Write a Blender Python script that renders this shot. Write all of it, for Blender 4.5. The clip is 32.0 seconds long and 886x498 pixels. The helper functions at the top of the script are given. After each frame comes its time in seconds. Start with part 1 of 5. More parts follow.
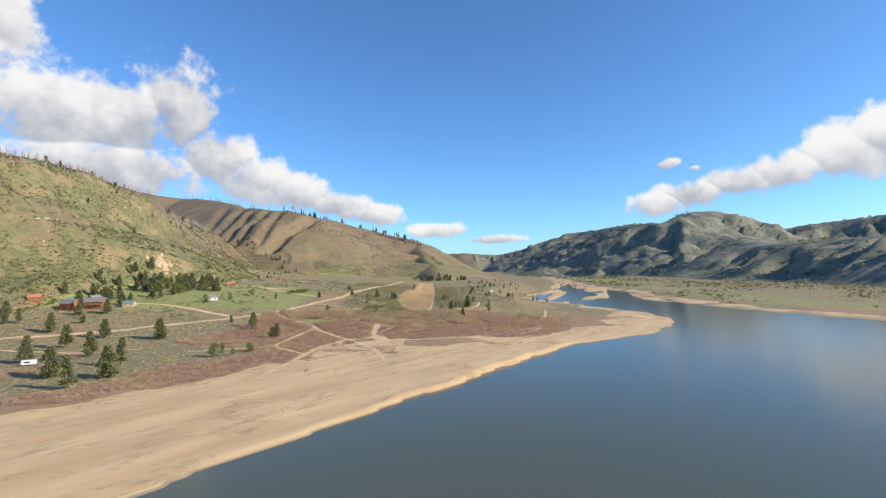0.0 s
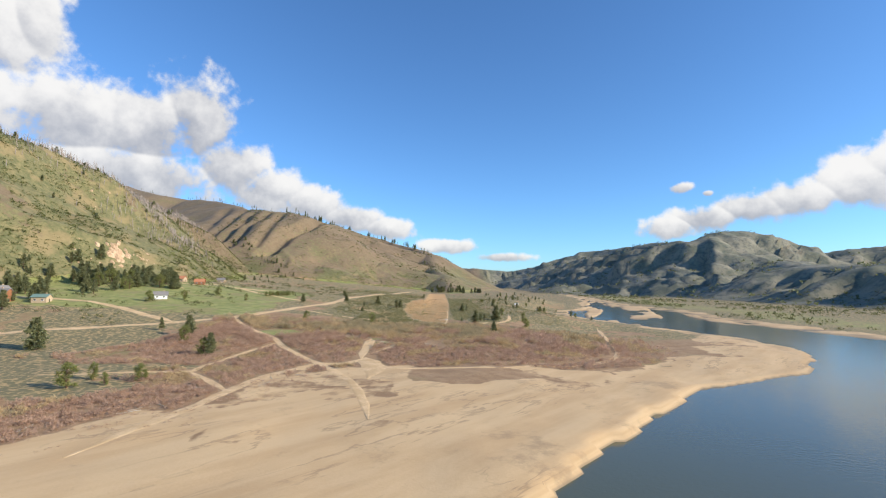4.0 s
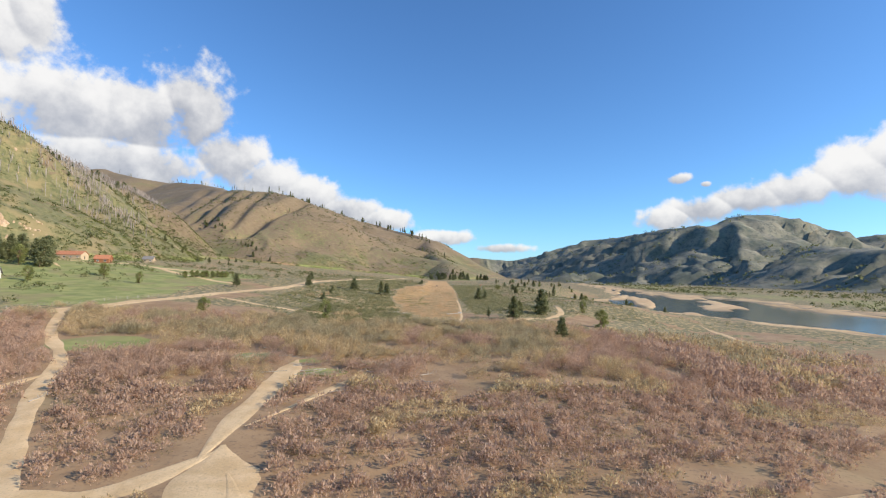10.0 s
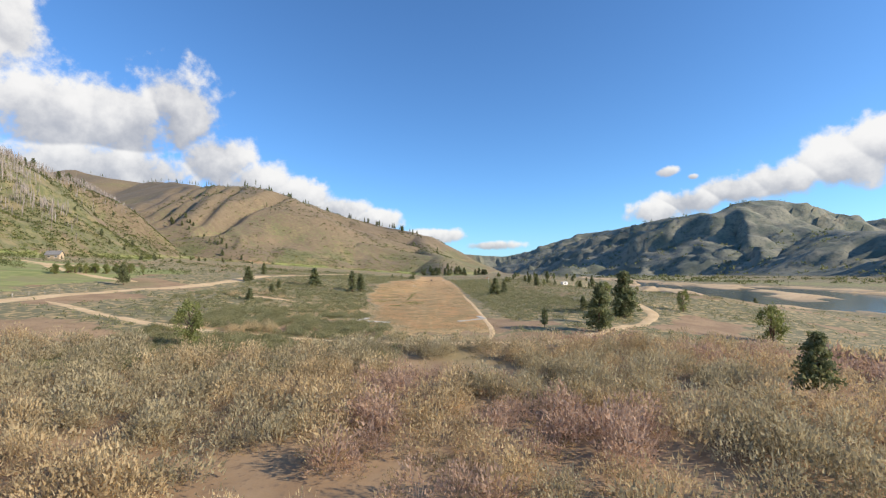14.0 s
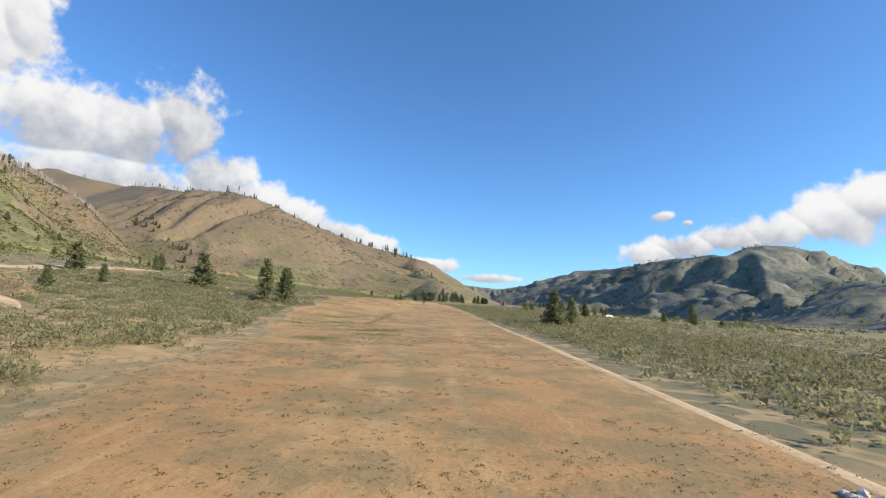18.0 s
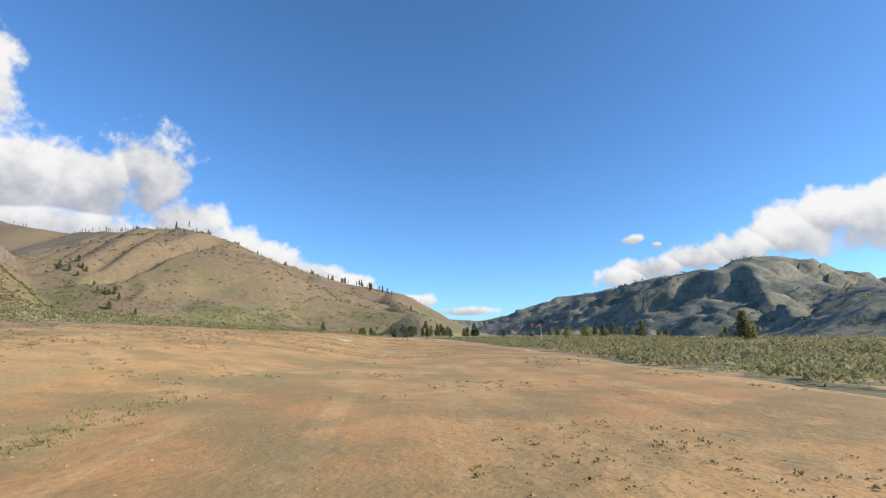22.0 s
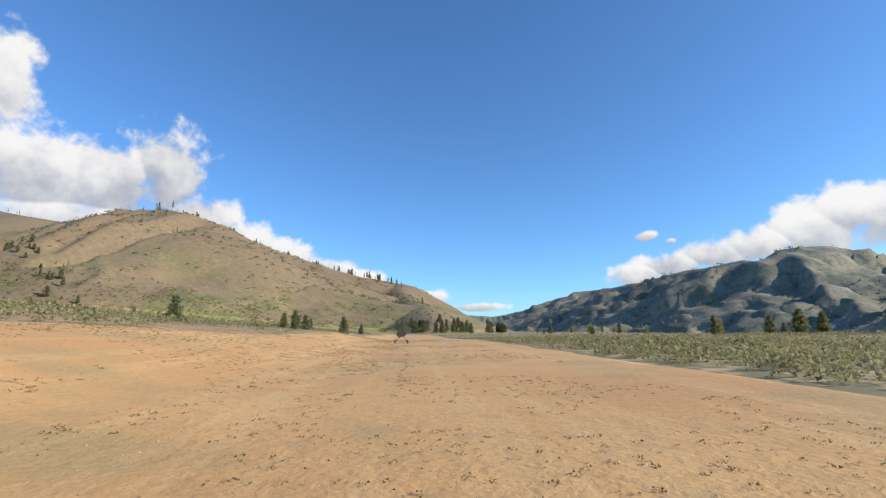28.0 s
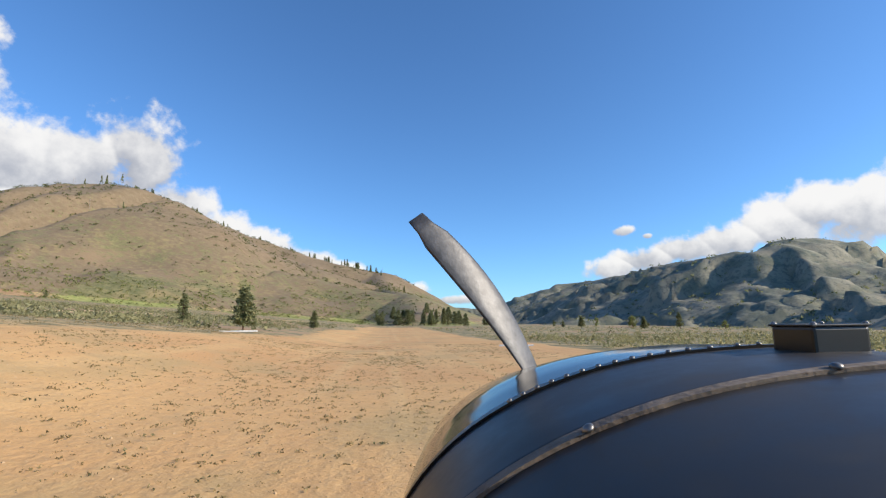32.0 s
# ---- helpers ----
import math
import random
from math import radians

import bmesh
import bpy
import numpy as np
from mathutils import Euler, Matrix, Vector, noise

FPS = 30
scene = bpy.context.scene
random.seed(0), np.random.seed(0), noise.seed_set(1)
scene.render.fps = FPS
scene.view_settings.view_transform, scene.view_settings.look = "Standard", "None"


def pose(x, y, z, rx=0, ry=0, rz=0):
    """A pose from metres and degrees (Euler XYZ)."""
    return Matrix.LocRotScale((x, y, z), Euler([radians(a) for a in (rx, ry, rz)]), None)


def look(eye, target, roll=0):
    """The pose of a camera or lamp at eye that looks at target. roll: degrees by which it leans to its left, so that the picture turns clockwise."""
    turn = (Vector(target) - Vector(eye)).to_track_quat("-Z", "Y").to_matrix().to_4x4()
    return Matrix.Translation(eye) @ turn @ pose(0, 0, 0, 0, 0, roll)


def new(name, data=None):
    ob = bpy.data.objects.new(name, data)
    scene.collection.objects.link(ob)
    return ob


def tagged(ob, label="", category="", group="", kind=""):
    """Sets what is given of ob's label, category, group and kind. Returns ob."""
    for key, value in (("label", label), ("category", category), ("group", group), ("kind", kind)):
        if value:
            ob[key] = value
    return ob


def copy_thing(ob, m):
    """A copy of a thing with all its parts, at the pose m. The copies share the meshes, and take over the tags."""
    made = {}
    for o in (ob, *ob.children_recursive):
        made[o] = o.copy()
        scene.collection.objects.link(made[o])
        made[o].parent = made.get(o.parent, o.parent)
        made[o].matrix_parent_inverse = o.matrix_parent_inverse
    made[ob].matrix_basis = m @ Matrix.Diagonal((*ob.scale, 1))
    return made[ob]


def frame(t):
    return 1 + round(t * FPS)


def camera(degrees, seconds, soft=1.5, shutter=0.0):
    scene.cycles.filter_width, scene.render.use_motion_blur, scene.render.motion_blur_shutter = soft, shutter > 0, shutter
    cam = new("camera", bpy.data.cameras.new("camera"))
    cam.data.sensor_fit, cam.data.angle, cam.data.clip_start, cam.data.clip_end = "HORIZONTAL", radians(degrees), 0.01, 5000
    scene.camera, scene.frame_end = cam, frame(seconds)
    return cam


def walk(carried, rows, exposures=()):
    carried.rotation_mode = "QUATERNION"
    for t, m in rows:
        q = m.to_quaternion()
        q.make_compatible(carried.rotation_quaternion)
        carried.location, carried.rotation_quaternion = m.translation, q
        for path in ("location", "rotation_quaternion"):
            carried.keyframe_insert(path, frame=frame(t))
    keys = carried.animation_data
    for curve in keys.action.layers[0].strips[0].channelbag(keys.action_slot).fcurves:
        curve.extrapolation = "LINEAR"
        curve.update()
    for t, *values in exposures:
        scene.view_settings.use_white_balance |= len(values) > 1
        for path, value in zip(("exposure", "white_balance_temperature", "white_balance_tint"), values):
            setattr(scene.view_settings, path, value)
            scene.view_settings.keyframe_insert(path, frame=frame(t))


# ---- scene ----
# The camera and its walk: seconds, eye, heading to the left, tilt up, lean to the left.
cam = camera(86.0, 32.0, soft=1.2)
PATH = [
    (0, (12.92, -451.27, 39.03), -1.76, 2.22, -1.48),
    (0.5, (12.19, -435.43, 37.12), -1.30, 2.13, 0.81),
    (1, (11.46, -420.44, 35.38), -1.41, 2.76, 1.16),
    (1.5, (10.75, -406.02, 33.87), -1.73, 3.06, -0.09),
    (2, (10.03, -391.11, 32.44), -1.67, 3.30, -0.89),
    (2.5, (9.21, -376.39, 30.99), -1.16, 3.97, 0.65),
    (3, (8.23, -362.59, 29.47), -0.86, 4.21, 1.96),
    (3.5, (7.29, -348.31, 27.89), -0.74, 4.13, 0.79),
    (5.5, (5.51, -292.72, 23.61), -0.53, 4.39, 0.66),
    (6, (5.21, -280.71, 22.69), -0.45, 4.49, 0.93),
    (6.5, (5.07, -268.83, 21.86), -0.45, 4.52, 1.13),
    (7, (5.16, -257.56, 21.33), -0.50, 4.22, 1.43),
    (7.5, (5.27, -246.52, 20.88), -0.51, 3.85, 0.76),
    (8, (5.20, -234.45, 20.35), -0.58, 3.44, -0.40),
    (8.5, (4.92, -222.18, 19.54), -0.46, 2.99, 0.02),
    (9, (4.44, -210.37, 18.65), -0.48, 2.75, 0.05),
    (9.5, (3.70, -199.30, 17.69), -0.62, 2.91, -0.14),
    (10, (2.95, -188.61, 16.60), -0.89, 3.08, 0.61),
    (10.5, (2.31, -177.19, 15.63), -1.14, 3.16, 2.00),
    (11, (1.68, -164.96, 14.88), -1.20, 3.06, 2.15),
    (11.5, (1.23, -151.99, 14.17), -1.25, 2.91, 1.41),
    (12, (0.99, -139.50, 13.52), -1.32, 3.11, 0.47),
    (12.5, (0.86, -128.56, 12.89), -1.42, 2.97, 0.69),
    (13, (0.90, -117.43, 12.29), -1.50, 2.96, 0.22),
    (13.5, (1.07, -105.32, 11.60), -1.72, 2.93, -0.71),
    (14, (1.22, -93.96, 10.86), -1.93, 2.89, -0.93),
    (14.5, (1.31, -82.45, 10.07), -2.06, 2.97, -1.04),
    (16.5, (-0.03, -27.36, 7.30), -1.89, 4.24, 2.02),
    (17, (0.48, -14.88, 6.46), -1.93, 4.79, 0.80),
    (17.5, (0.96, -3.22, 5.63), -2.13, 5.95, 1.87),
    (18, (1.52, 8.48, 4.77), -2.55, 6.52, 2.68),
    (18.5, (2.08, 20.75, 4.14), -2.70, 7.05, 2.47),
    (19, (2.56, 32.73, 3.49), -2.36, 7.90, 3.38),
    (19.5, (2.74, 44.97, 2.83), -2.70, 8.53, 0.69),
    (20, (2.47, 57.39, 2.77), -3.45, 8.93, -0.18),
    (20.5, (1.85, 69.12, 2.72), -4.74, 9.49, -0.98),
    (21, (1.55, 83.57, 3.02), -5.54, 9.90, -1.44),
    (21.5, (1.52, 97.99, 3.25), -5.54, 10.29, -1.23),
    (22, (1.79, 111.34, 3.38), -5.41, 10.74, -1.12),
    (22.5, (2.17, 123.40, 3.49), -5.27, 10.57, -0.77),
    (23, (2.50, 134.98, 3.57), -5.23, 10.77, 0.07),
    (23.5, (2.89, 145.66, 3.65), -5.39, 10.31, -1.01),
    (24, (3.31, 155.92, 3.66), -5.40, 10.92, -0.38),
    (24.5, (3.75, 166.20, 3.62), -5.48, 10.60, 0.64),
    (25, (4.14, 176.38, 3.93), -5.54, 9.69, 1.65),
    (25.5, (4.50, 186.41, 4.07), -5.10, 11.02, 0.96),
    (27.5, (5.48, 220.61, 4.51), -3.83, 9.97, -0.86),
    (28, (6.10, 233.16, 4.56), -3.95, 10.29, -0.75),
    (28.5, (6.55, 244.35, 4.64), -4.76, 9.00, -0.64),
    (29, (6.62, 255.12, 4.81), -5.37, 9.40, -0.05),
    (29.5, (6.39, 266.82, 4.96), -5.58, 9.38, 0.10),
    (30, (5.99, 277.53, 4.98), -5.21, 9.46, 0.02),
    (30.5, (5.67, 286.63, 4.97), -5.23, 9.32, -1.14),
    (31, (5.30, 294.67, 4.99), -5.41, 9.25, -0.42),
    (31.5, (4.71, 304.74, 5.23), -5.88, 9.13, -0.49),
    (32, (3.84, 314.28, 5.34), -6.36, 9.32, -0.47),
]


def flown(eye, heading, tilt, lean):
    """A camera pose from its eye, heading, tilt and lean in degrees."""
    return Matrix.Translation(eye) @ pose(0, 0, 0, 0, 0, heading) @ pose(0, 0, 0, 90 + tilt) @ pose(0, 0, 0, 0, 0, lean)


walk(cam, [(t, flown(eye, h, p, r)) for t, eye, h, p, r in PATH], exposures=((0.0, 0.40), (32.0, 0.40)))

# ---- light ----
SKY = 0.14
SUN_AZ, SUN_EL = 108.0, 25.0     # degrees clockwise from +y, and above the horizon
sun = new("sun", bpy.data.lights.new("sun", "SUN"))
sun.data.energy, sun.data.angle, sun.data.color = 4.9, radians(0.53), (1.0, 0.88, 0.71)
sun_way = Vector((math.sin(radians(SUN_AZ)) * math.cos(radians(SUN_EL)), math.cos(radians(SUN_AZ)) * math.cos(radians(SUN_EL)), math.sin(radians(SUN_EL))))
sun.matrix_basis = look(sun_way * 100, (0, 0, 0))


class Nodes:
    """A short way to write node trees."""

    def __init__(self, tree):
        self.tree = tree
        tree.nodes.clear()

    def add(self, kind, out=0, **inputs):
        node = self.fill(self.tree.nodes.new(kind), **inputs)
        return node.outputs[out] if len(node.outputs) else None

    def fill(self, node, **inputs):
        for key, value in inputs.items():
            self.put(node.inputs[int(key[1:]) if key[1:].isdigit() else key.replace("_", " ")], value)
        return node

    def put(self, socket, value):
        if isinstance(value, bpy.types.NodeSocket):
            self.tree.links.new(value, socket)
        else:
            socket.default_value = value

    def math(self, op, a, b=0.0, c=0.0, clamp=False):
        node = self.tree.nodes.new("ShaderNodeMath")
        node.operation, node.use_clamp = op, clamp
        return self.fill(node, i0=a, i1=b, i2=c).outputs[0]

    def span(self, v, a, b, lo=0.0, hi=1.0, smooth=True):
        node = self.tree.nodes.new("ShaderNodeMapRange")
        node.interpolation_type = "SMOOTHSTEP" if smooth else "LINEAR"
        return self.fill(node, i0=v, i1=a, i2=b, i3=lo, i4=hi).outputs[0]

    def mix(self, f, a, b, blend="MIX"):
        node = self.tree.nodes.new("ShaderNodeMix")
        node.data_type, node.blend_type = "RGBA", blend
        self.put(node.inputs[0], f), self.put(node.inputs[6], a), self.put(node.inputs[7], b)
        return node.outputs[2]

    def noise(self, vec, scale, detail=4.0, rough=0.55, out=0):
        return self.add("ShaderNodeTexNoise", out, Vector=vec, Scale=scale, Detail=detail, Roughness=rough)


def rgb(r, g, b):
    return (r, g, b, 1.0)


# clouds: heading (degrees right of +y), elevation, half width, half height
CLOUDS = ((-52, 20, 8, 6), (-44.8, 21.5, 5.8, 5.4), (-41.2, 23, 3.0, 4.0), (-47, 16, 8, 4.4), (-37.5, 15.4, 6.5, 4.6), (-32, 15.5, 6.6, 5.2), (-33, 10.5, 12, 4), (-27, 17.4, 4.9, 5.6), (-23.5, 12.6, 5, 4),
          (-19.5, 10.4, 5.2, 3), (-15, 9.0, 5, 2.5), (-10.5, 7.6, 5, 2.1), (-6, 6.5, 4.2, 1.6), (1.6, 4.5, 4.2, 1.0), (8, 3.2, 4, 0.7), (27.6, 10.6, 1.4, 0.65), (30, 9.8, 0.7, 0.4),
          (26.5, 6.4, 3.4, 1.5), (30, 7.2, 4.4, 1.8), (34, 8.0, 4.6, 2.0), (38, 8.6, 5, 2.2), (42.5, 9.6, 5, 2.8), (45, 10.6, 4.0, 2.8), (49, 10.0, 5.2, 3.2), (56, 11, 7, 4.2), (-68, 18, 11, 7), (74, 14, 9, 4))


def make_world():
    world = bpy.data.worlds.new("sky")
    world.use_nodes = True
    n = Nodes(world.node_tree)
    air = n.tree.nodes.new("ShaderNodeTexSky")
    air.sky_type, air.sun_disc, air.sun_elevation, air.sun_rotation = "NISHITA", False, radians(SUN_EL), radians(SUN_AZ)
    air.altitude, air.air_density, air.dust_density, air.ozone_density = 1300.0, 1.0, 1.2, 3.0
    way = n.add("ShaderNodeTexCoord")
    split = n.fill(n.tree.nodes.new("ShaderNodeSeparateXYZ"), Vector=way)
    heading = n.math("MULTIPLY", n.math("ARCTAN2", split.outputs[0], split.outputs[1]), 180 / math.pi)
    rise = n.math("MULTIPLY", n.math("ARCSINE", split.outputs[2]), 180 / math.pi)
    puff = n.math("SUBTRACT", n.noise(way, 20.0, 10, 0.62), 0.5)
    curl = n.math("SUBTRACT", n.noise(way, 5.0, 4, 0.5), 0.5)
    thick, lit = None, None
    for az, el, wide, tall in CLOUDS:
        u = n.math("DIVIDE", n.math("SUBTRACT", heading, az), wide)
        v = n.math("DIVIDE", n.math("SUBTRACT", rise, el), tall)
        d = n.math("SUBTRACT", 1.0, n.math("SQRT", n.math("ADD", n.math("MULTIPLY", u, u), n.math("MULTIPLY", v, v))))
        side = n.math("ADD", n.math("MULTIPLY", u, 0.35), v)
        thick, lit = (d, side) if thick is None else (n.math("SMOOTH_MAX", thick, d, 0.4), n.mix(n.span(n.math("SUBTRACT", d, thick), -0.1, 0.1), lit, side))
    body = n.math("ADD", thick, n.math("ADD", n.math("MULTIPLY", puff, 1.5), n.math("MULTIPLY", curl, 0.8)))
    cover = n.span(body, 0.02, 0.46)
    glow = n.math("ADD", n.math("MULTIPLY", lit, 0.40), n.math("MULTIPLY", n.math("ADD", puff, curl), 0.9))
    white = n.mix(n.span(glow, -0.45, 0.34), rgb(2.35, 2.45, 2.75), rgb(5.2, 5.1, 4.95))
    blue = n.mix(1.0, air.outputs[0], rgb(0.63, 0.93, 1.17), "MULTIPLY")
    sky = n.mix(n.math("MULTIPLY", cover, 0.96), blue, white)
    back = n.add("ShaderNodeBackground", Color=sky, Strength=SKY)
    n.add("ShaderNodeOutputWorld", Surface=back)
    scene.world = world


make_world()


# ---- the lie of the land ----
WATER = -9.0


def step(a, b, v):
    t = np.clip((v - a) / (b - a), 0, 1)
    return t * t * (3 - 2 * t)


def lattice(ix, iy, seed):
    h = (ix.astype(np.int64) * 374761393 + iy.astype(np.int64) * 668265263 + seed * 974634777) & 0x7FFFFFFF
    h = ((h ^ (h >> 13)) * 1274126177) & 0x7FFFFFFF
    h = (h ^ (h >> 16)) & 0xFFFF
    return h / 65535.0 * 2 - 1


def value_noise(x, y, seed):
    ix, iy = np.floor(x), np.floor(y)
    fx, fy = x - ix, y - iy
    fx, fy = fx * fx * fx * (fx * (fx * 6 - 15) + 10), fy * fy * fy * (fy * (fy * 6 - 15) + 10)
    a, b = lattice(ix, iy, seed), lattice(ix + 1, iy, seed)
    c, d = lattice(ix, iy + 1, seed), lattice(ix + 1, iy + 1, seed)
    return (a * (1 - fx) + b * fx) * (1 - fy) + (c * (1 - fx) + d * fx) * fy


def fbm(x, y, size, octaves=4, seed=0, gain=0.5):
    total, amp, s = 0.0, 1.0, 1.0 / size
    for k in range(octaves):
        total = total + amp * value_noise(x * s + 13.7 * k, y * s - 7.3 * k, seed + k)
        amp, s = amp * gain, s * 2.03
    return total


# crest lines of the hills: x, y, height, and the fall of their flanks
RIDGES = (
    (0.80, ((-680, -700, 215), (-620, 0, 208), (-545, 220, 204), (-545, 380, 195), (-545, 500, 178), (-545, 650, 157), (-560, 740, 150), (-640, 900, 185))),       # green slope by the houses
    (0.50, ((-1583, 2100, 511), (-1342, 1950, 440), (-1225, 2003, 425), (-846, 1567, 338), (-664, 1332, 278), (-526, 1148, 246), (-445, 1100, 236))),           # behind it
    (0.56, ((-530, 1040, 128), (-430, 1000, 160), (-375, 965, 150), (-445, 1100, 236), (-415, 1188, 228), (-424, 1437, 241), (-409, 1681, 252), (-358, 1843, 249), (-274, 1864, 228), (-181, 1796, 197), (-93, 1696, 166), (-26, 1442, 134))),
    (0.50, ((-26, 1442, 132), (24, 1237, 84), (46, 999, 58), (52, 760, 20), (56, 700, 2))),                                                                  # end of the brown spur
    (0.46, ((-424, 1437, 236), (-260, 1460, 192), (-130, 1450, 152), (-26, 1442, 130))),                                                                      # its broad face
    (0.44, ((-418, 1190, 222), (-290, 1190, 165), (-150, 1190, 122), (24, 1200, 78))),
    (0.42, ((-430, 1060, 190), (-300, 1000, 118), (-150, 960, 82), (40, 940, 48))),
    (0.38, ((-562, 3900, 395), (-200, 4300, 270), (120, 4050, 165), (350, 3891, 165), (488, 3876, 155), (627, 3857, 138), (833, 3819, 178), (1036, 3770, 250), (1237, 3710, 312), (1434, 3640, 328), (1405, 3059, 306), (1161, 2182, 257), (1000, 1660, 212))),
    (0.42, ((1000, 1660, 212), (965, 1450, 203), (1040, 1440, 214), (1150, 1500, 250), (1225, 1560, 248), (1260, 1450, 205), (1336, 1414, 150))),
    (0.42, ((1723, 1741, 187), (1797, 1673, 200), (2300, 1300, 260), (2300, 0, 300), (2200, -900, 300))),
    (0.34, ((1160, 1300, 130), (960, 900, 84), (930, 500, 80), (1000, 100, 110), (1100, -500, 150))),
)
# gullies cut into the brown hill: depth, half width, and points along
GULLIES = (
    (24, 30, ((-345, 1040), (-362, 985), (-394, 910), (-408, 815))),
    (13, 20, ((-462, 1085), (-450, 960), (-446, 850))),
    (13, 20, ((-515, 1120), (-512, 960), (-508, 850))),
    (14, 22, ((-580, 1180), (-562, 1030), (-552, 880))),
    (14, 24, ((-660, 1290), (-625, 1120), (-605, 940))),
    (14, 26, ((-765, 1390), (-700, 1180), (-665, 1000))),
)
BANK_Y = (-900, -600, -420, -343, -319, -292, -270, -200, -167, -139, -99, -52, 0, 33, 62, 122, 173, 220, 300, 413, 700, 1040, 2600)
BANK_X = (-700, -330, -120, -51, -31, -10, 10, 66, 100, 152, 192, 218, 214, 207, 198, 181, 171, 165, 178, 240, 330, 400, 600)
FAR_Y = (-900, -200, 0, 99, 185, 240, 320, 400, 500, 700, 1040, 2600)
FAR_X = (560, 380, 312, 304, 302, 312, 335, 335, 322, 356, 412, 608)


def bottom(x, y):
    """The valley's floor."""
    along = np.where(y > 0, 0.01 * y, np.where(y > -135, 0.044 * y, -5.94 + 0.012 * (y + 135)))
    left = np.maximum(-x - 15 + 13 * step(90, 160, y), 0)
    z = along + left * np.clip(0.047 + 0.0004 * y, 0, 0.09)
    # the bank that rises along the strip's left side, and the dip beyond its far end
    z = z + 1.65 * step(4, -14, x) * step(-150, -70, x) * step(85, 170, y) * (1 - 0.45 * step(325, 375, y)) * step(620, 480, y)
    z = z - 1.2 * step(320, 430, y)
    start = 30 + step(0, 150, y) * 140
    return z - np.clip((x - start) / 90, 0, 1) * (8.4 + along)


def hills(x, y):
    top, below, run = np.full(np.shape(x), -300.0), np.zeros(np.shape(x)), np.zeros(np.shape(x))
    far_along = 0.0
    wx, wy = x + 30 * fbm(x, y, 260, 3, 5), y + 30 * fbm(x, y, 260, 3, 9)
    for fall, line in RIDGES:
        best, drop, place_on = np.full(np.shape(x), -1e9), np.zeros(np.shape(x)), np.zeros(np.shape(x))
        for (ax, ay, az), (bx, by, bz) in zip(line, line[1:]):
            dx, dy = bx - ax, by - ay
            f = np.clip(((wx - ax) * dx + (wy - ay) * dy) / (dx * dx + dy * dy), 0, 1)
            d = np.hypot(wx - ax - f * dx, wy - ay - f * dy)
            d = np.sqrt(d * d + 18 * 18) - 18
            mine = az + f * (bz - az) - fall * d
            drop = np.where(mine > best, fall * d, drop)
            place_on = np.where(mine > best, far_along + f * math.hypot(dx, dy), place_on)
            far_along += math.hypot(dx, dy)
            best = np.maximum(best, mine)
        run = np.where(best > top, place_on, run)
        below = np.where(best > top, drop, below)
        top = np.maximum(top, best)
    for depth, half, line in GULLIES:
        away = np.full(np.shape(x), 1e9)
        for (ax, ay), (bx, by) in zip(line, line[1:]):
            dx, dy = bx - ax, by - ay
            f = np.clip(((x - ax) * dx + (y - ay) * dy) / (dx * dx + dy * dy), 0, 1)
            away = np.minimum(away, np.hypot(x - ax - f * dx, y - ay - f * dy))
        top = top - depth * np.clip(1 - away / half, 0, 1)
    return top, below, run


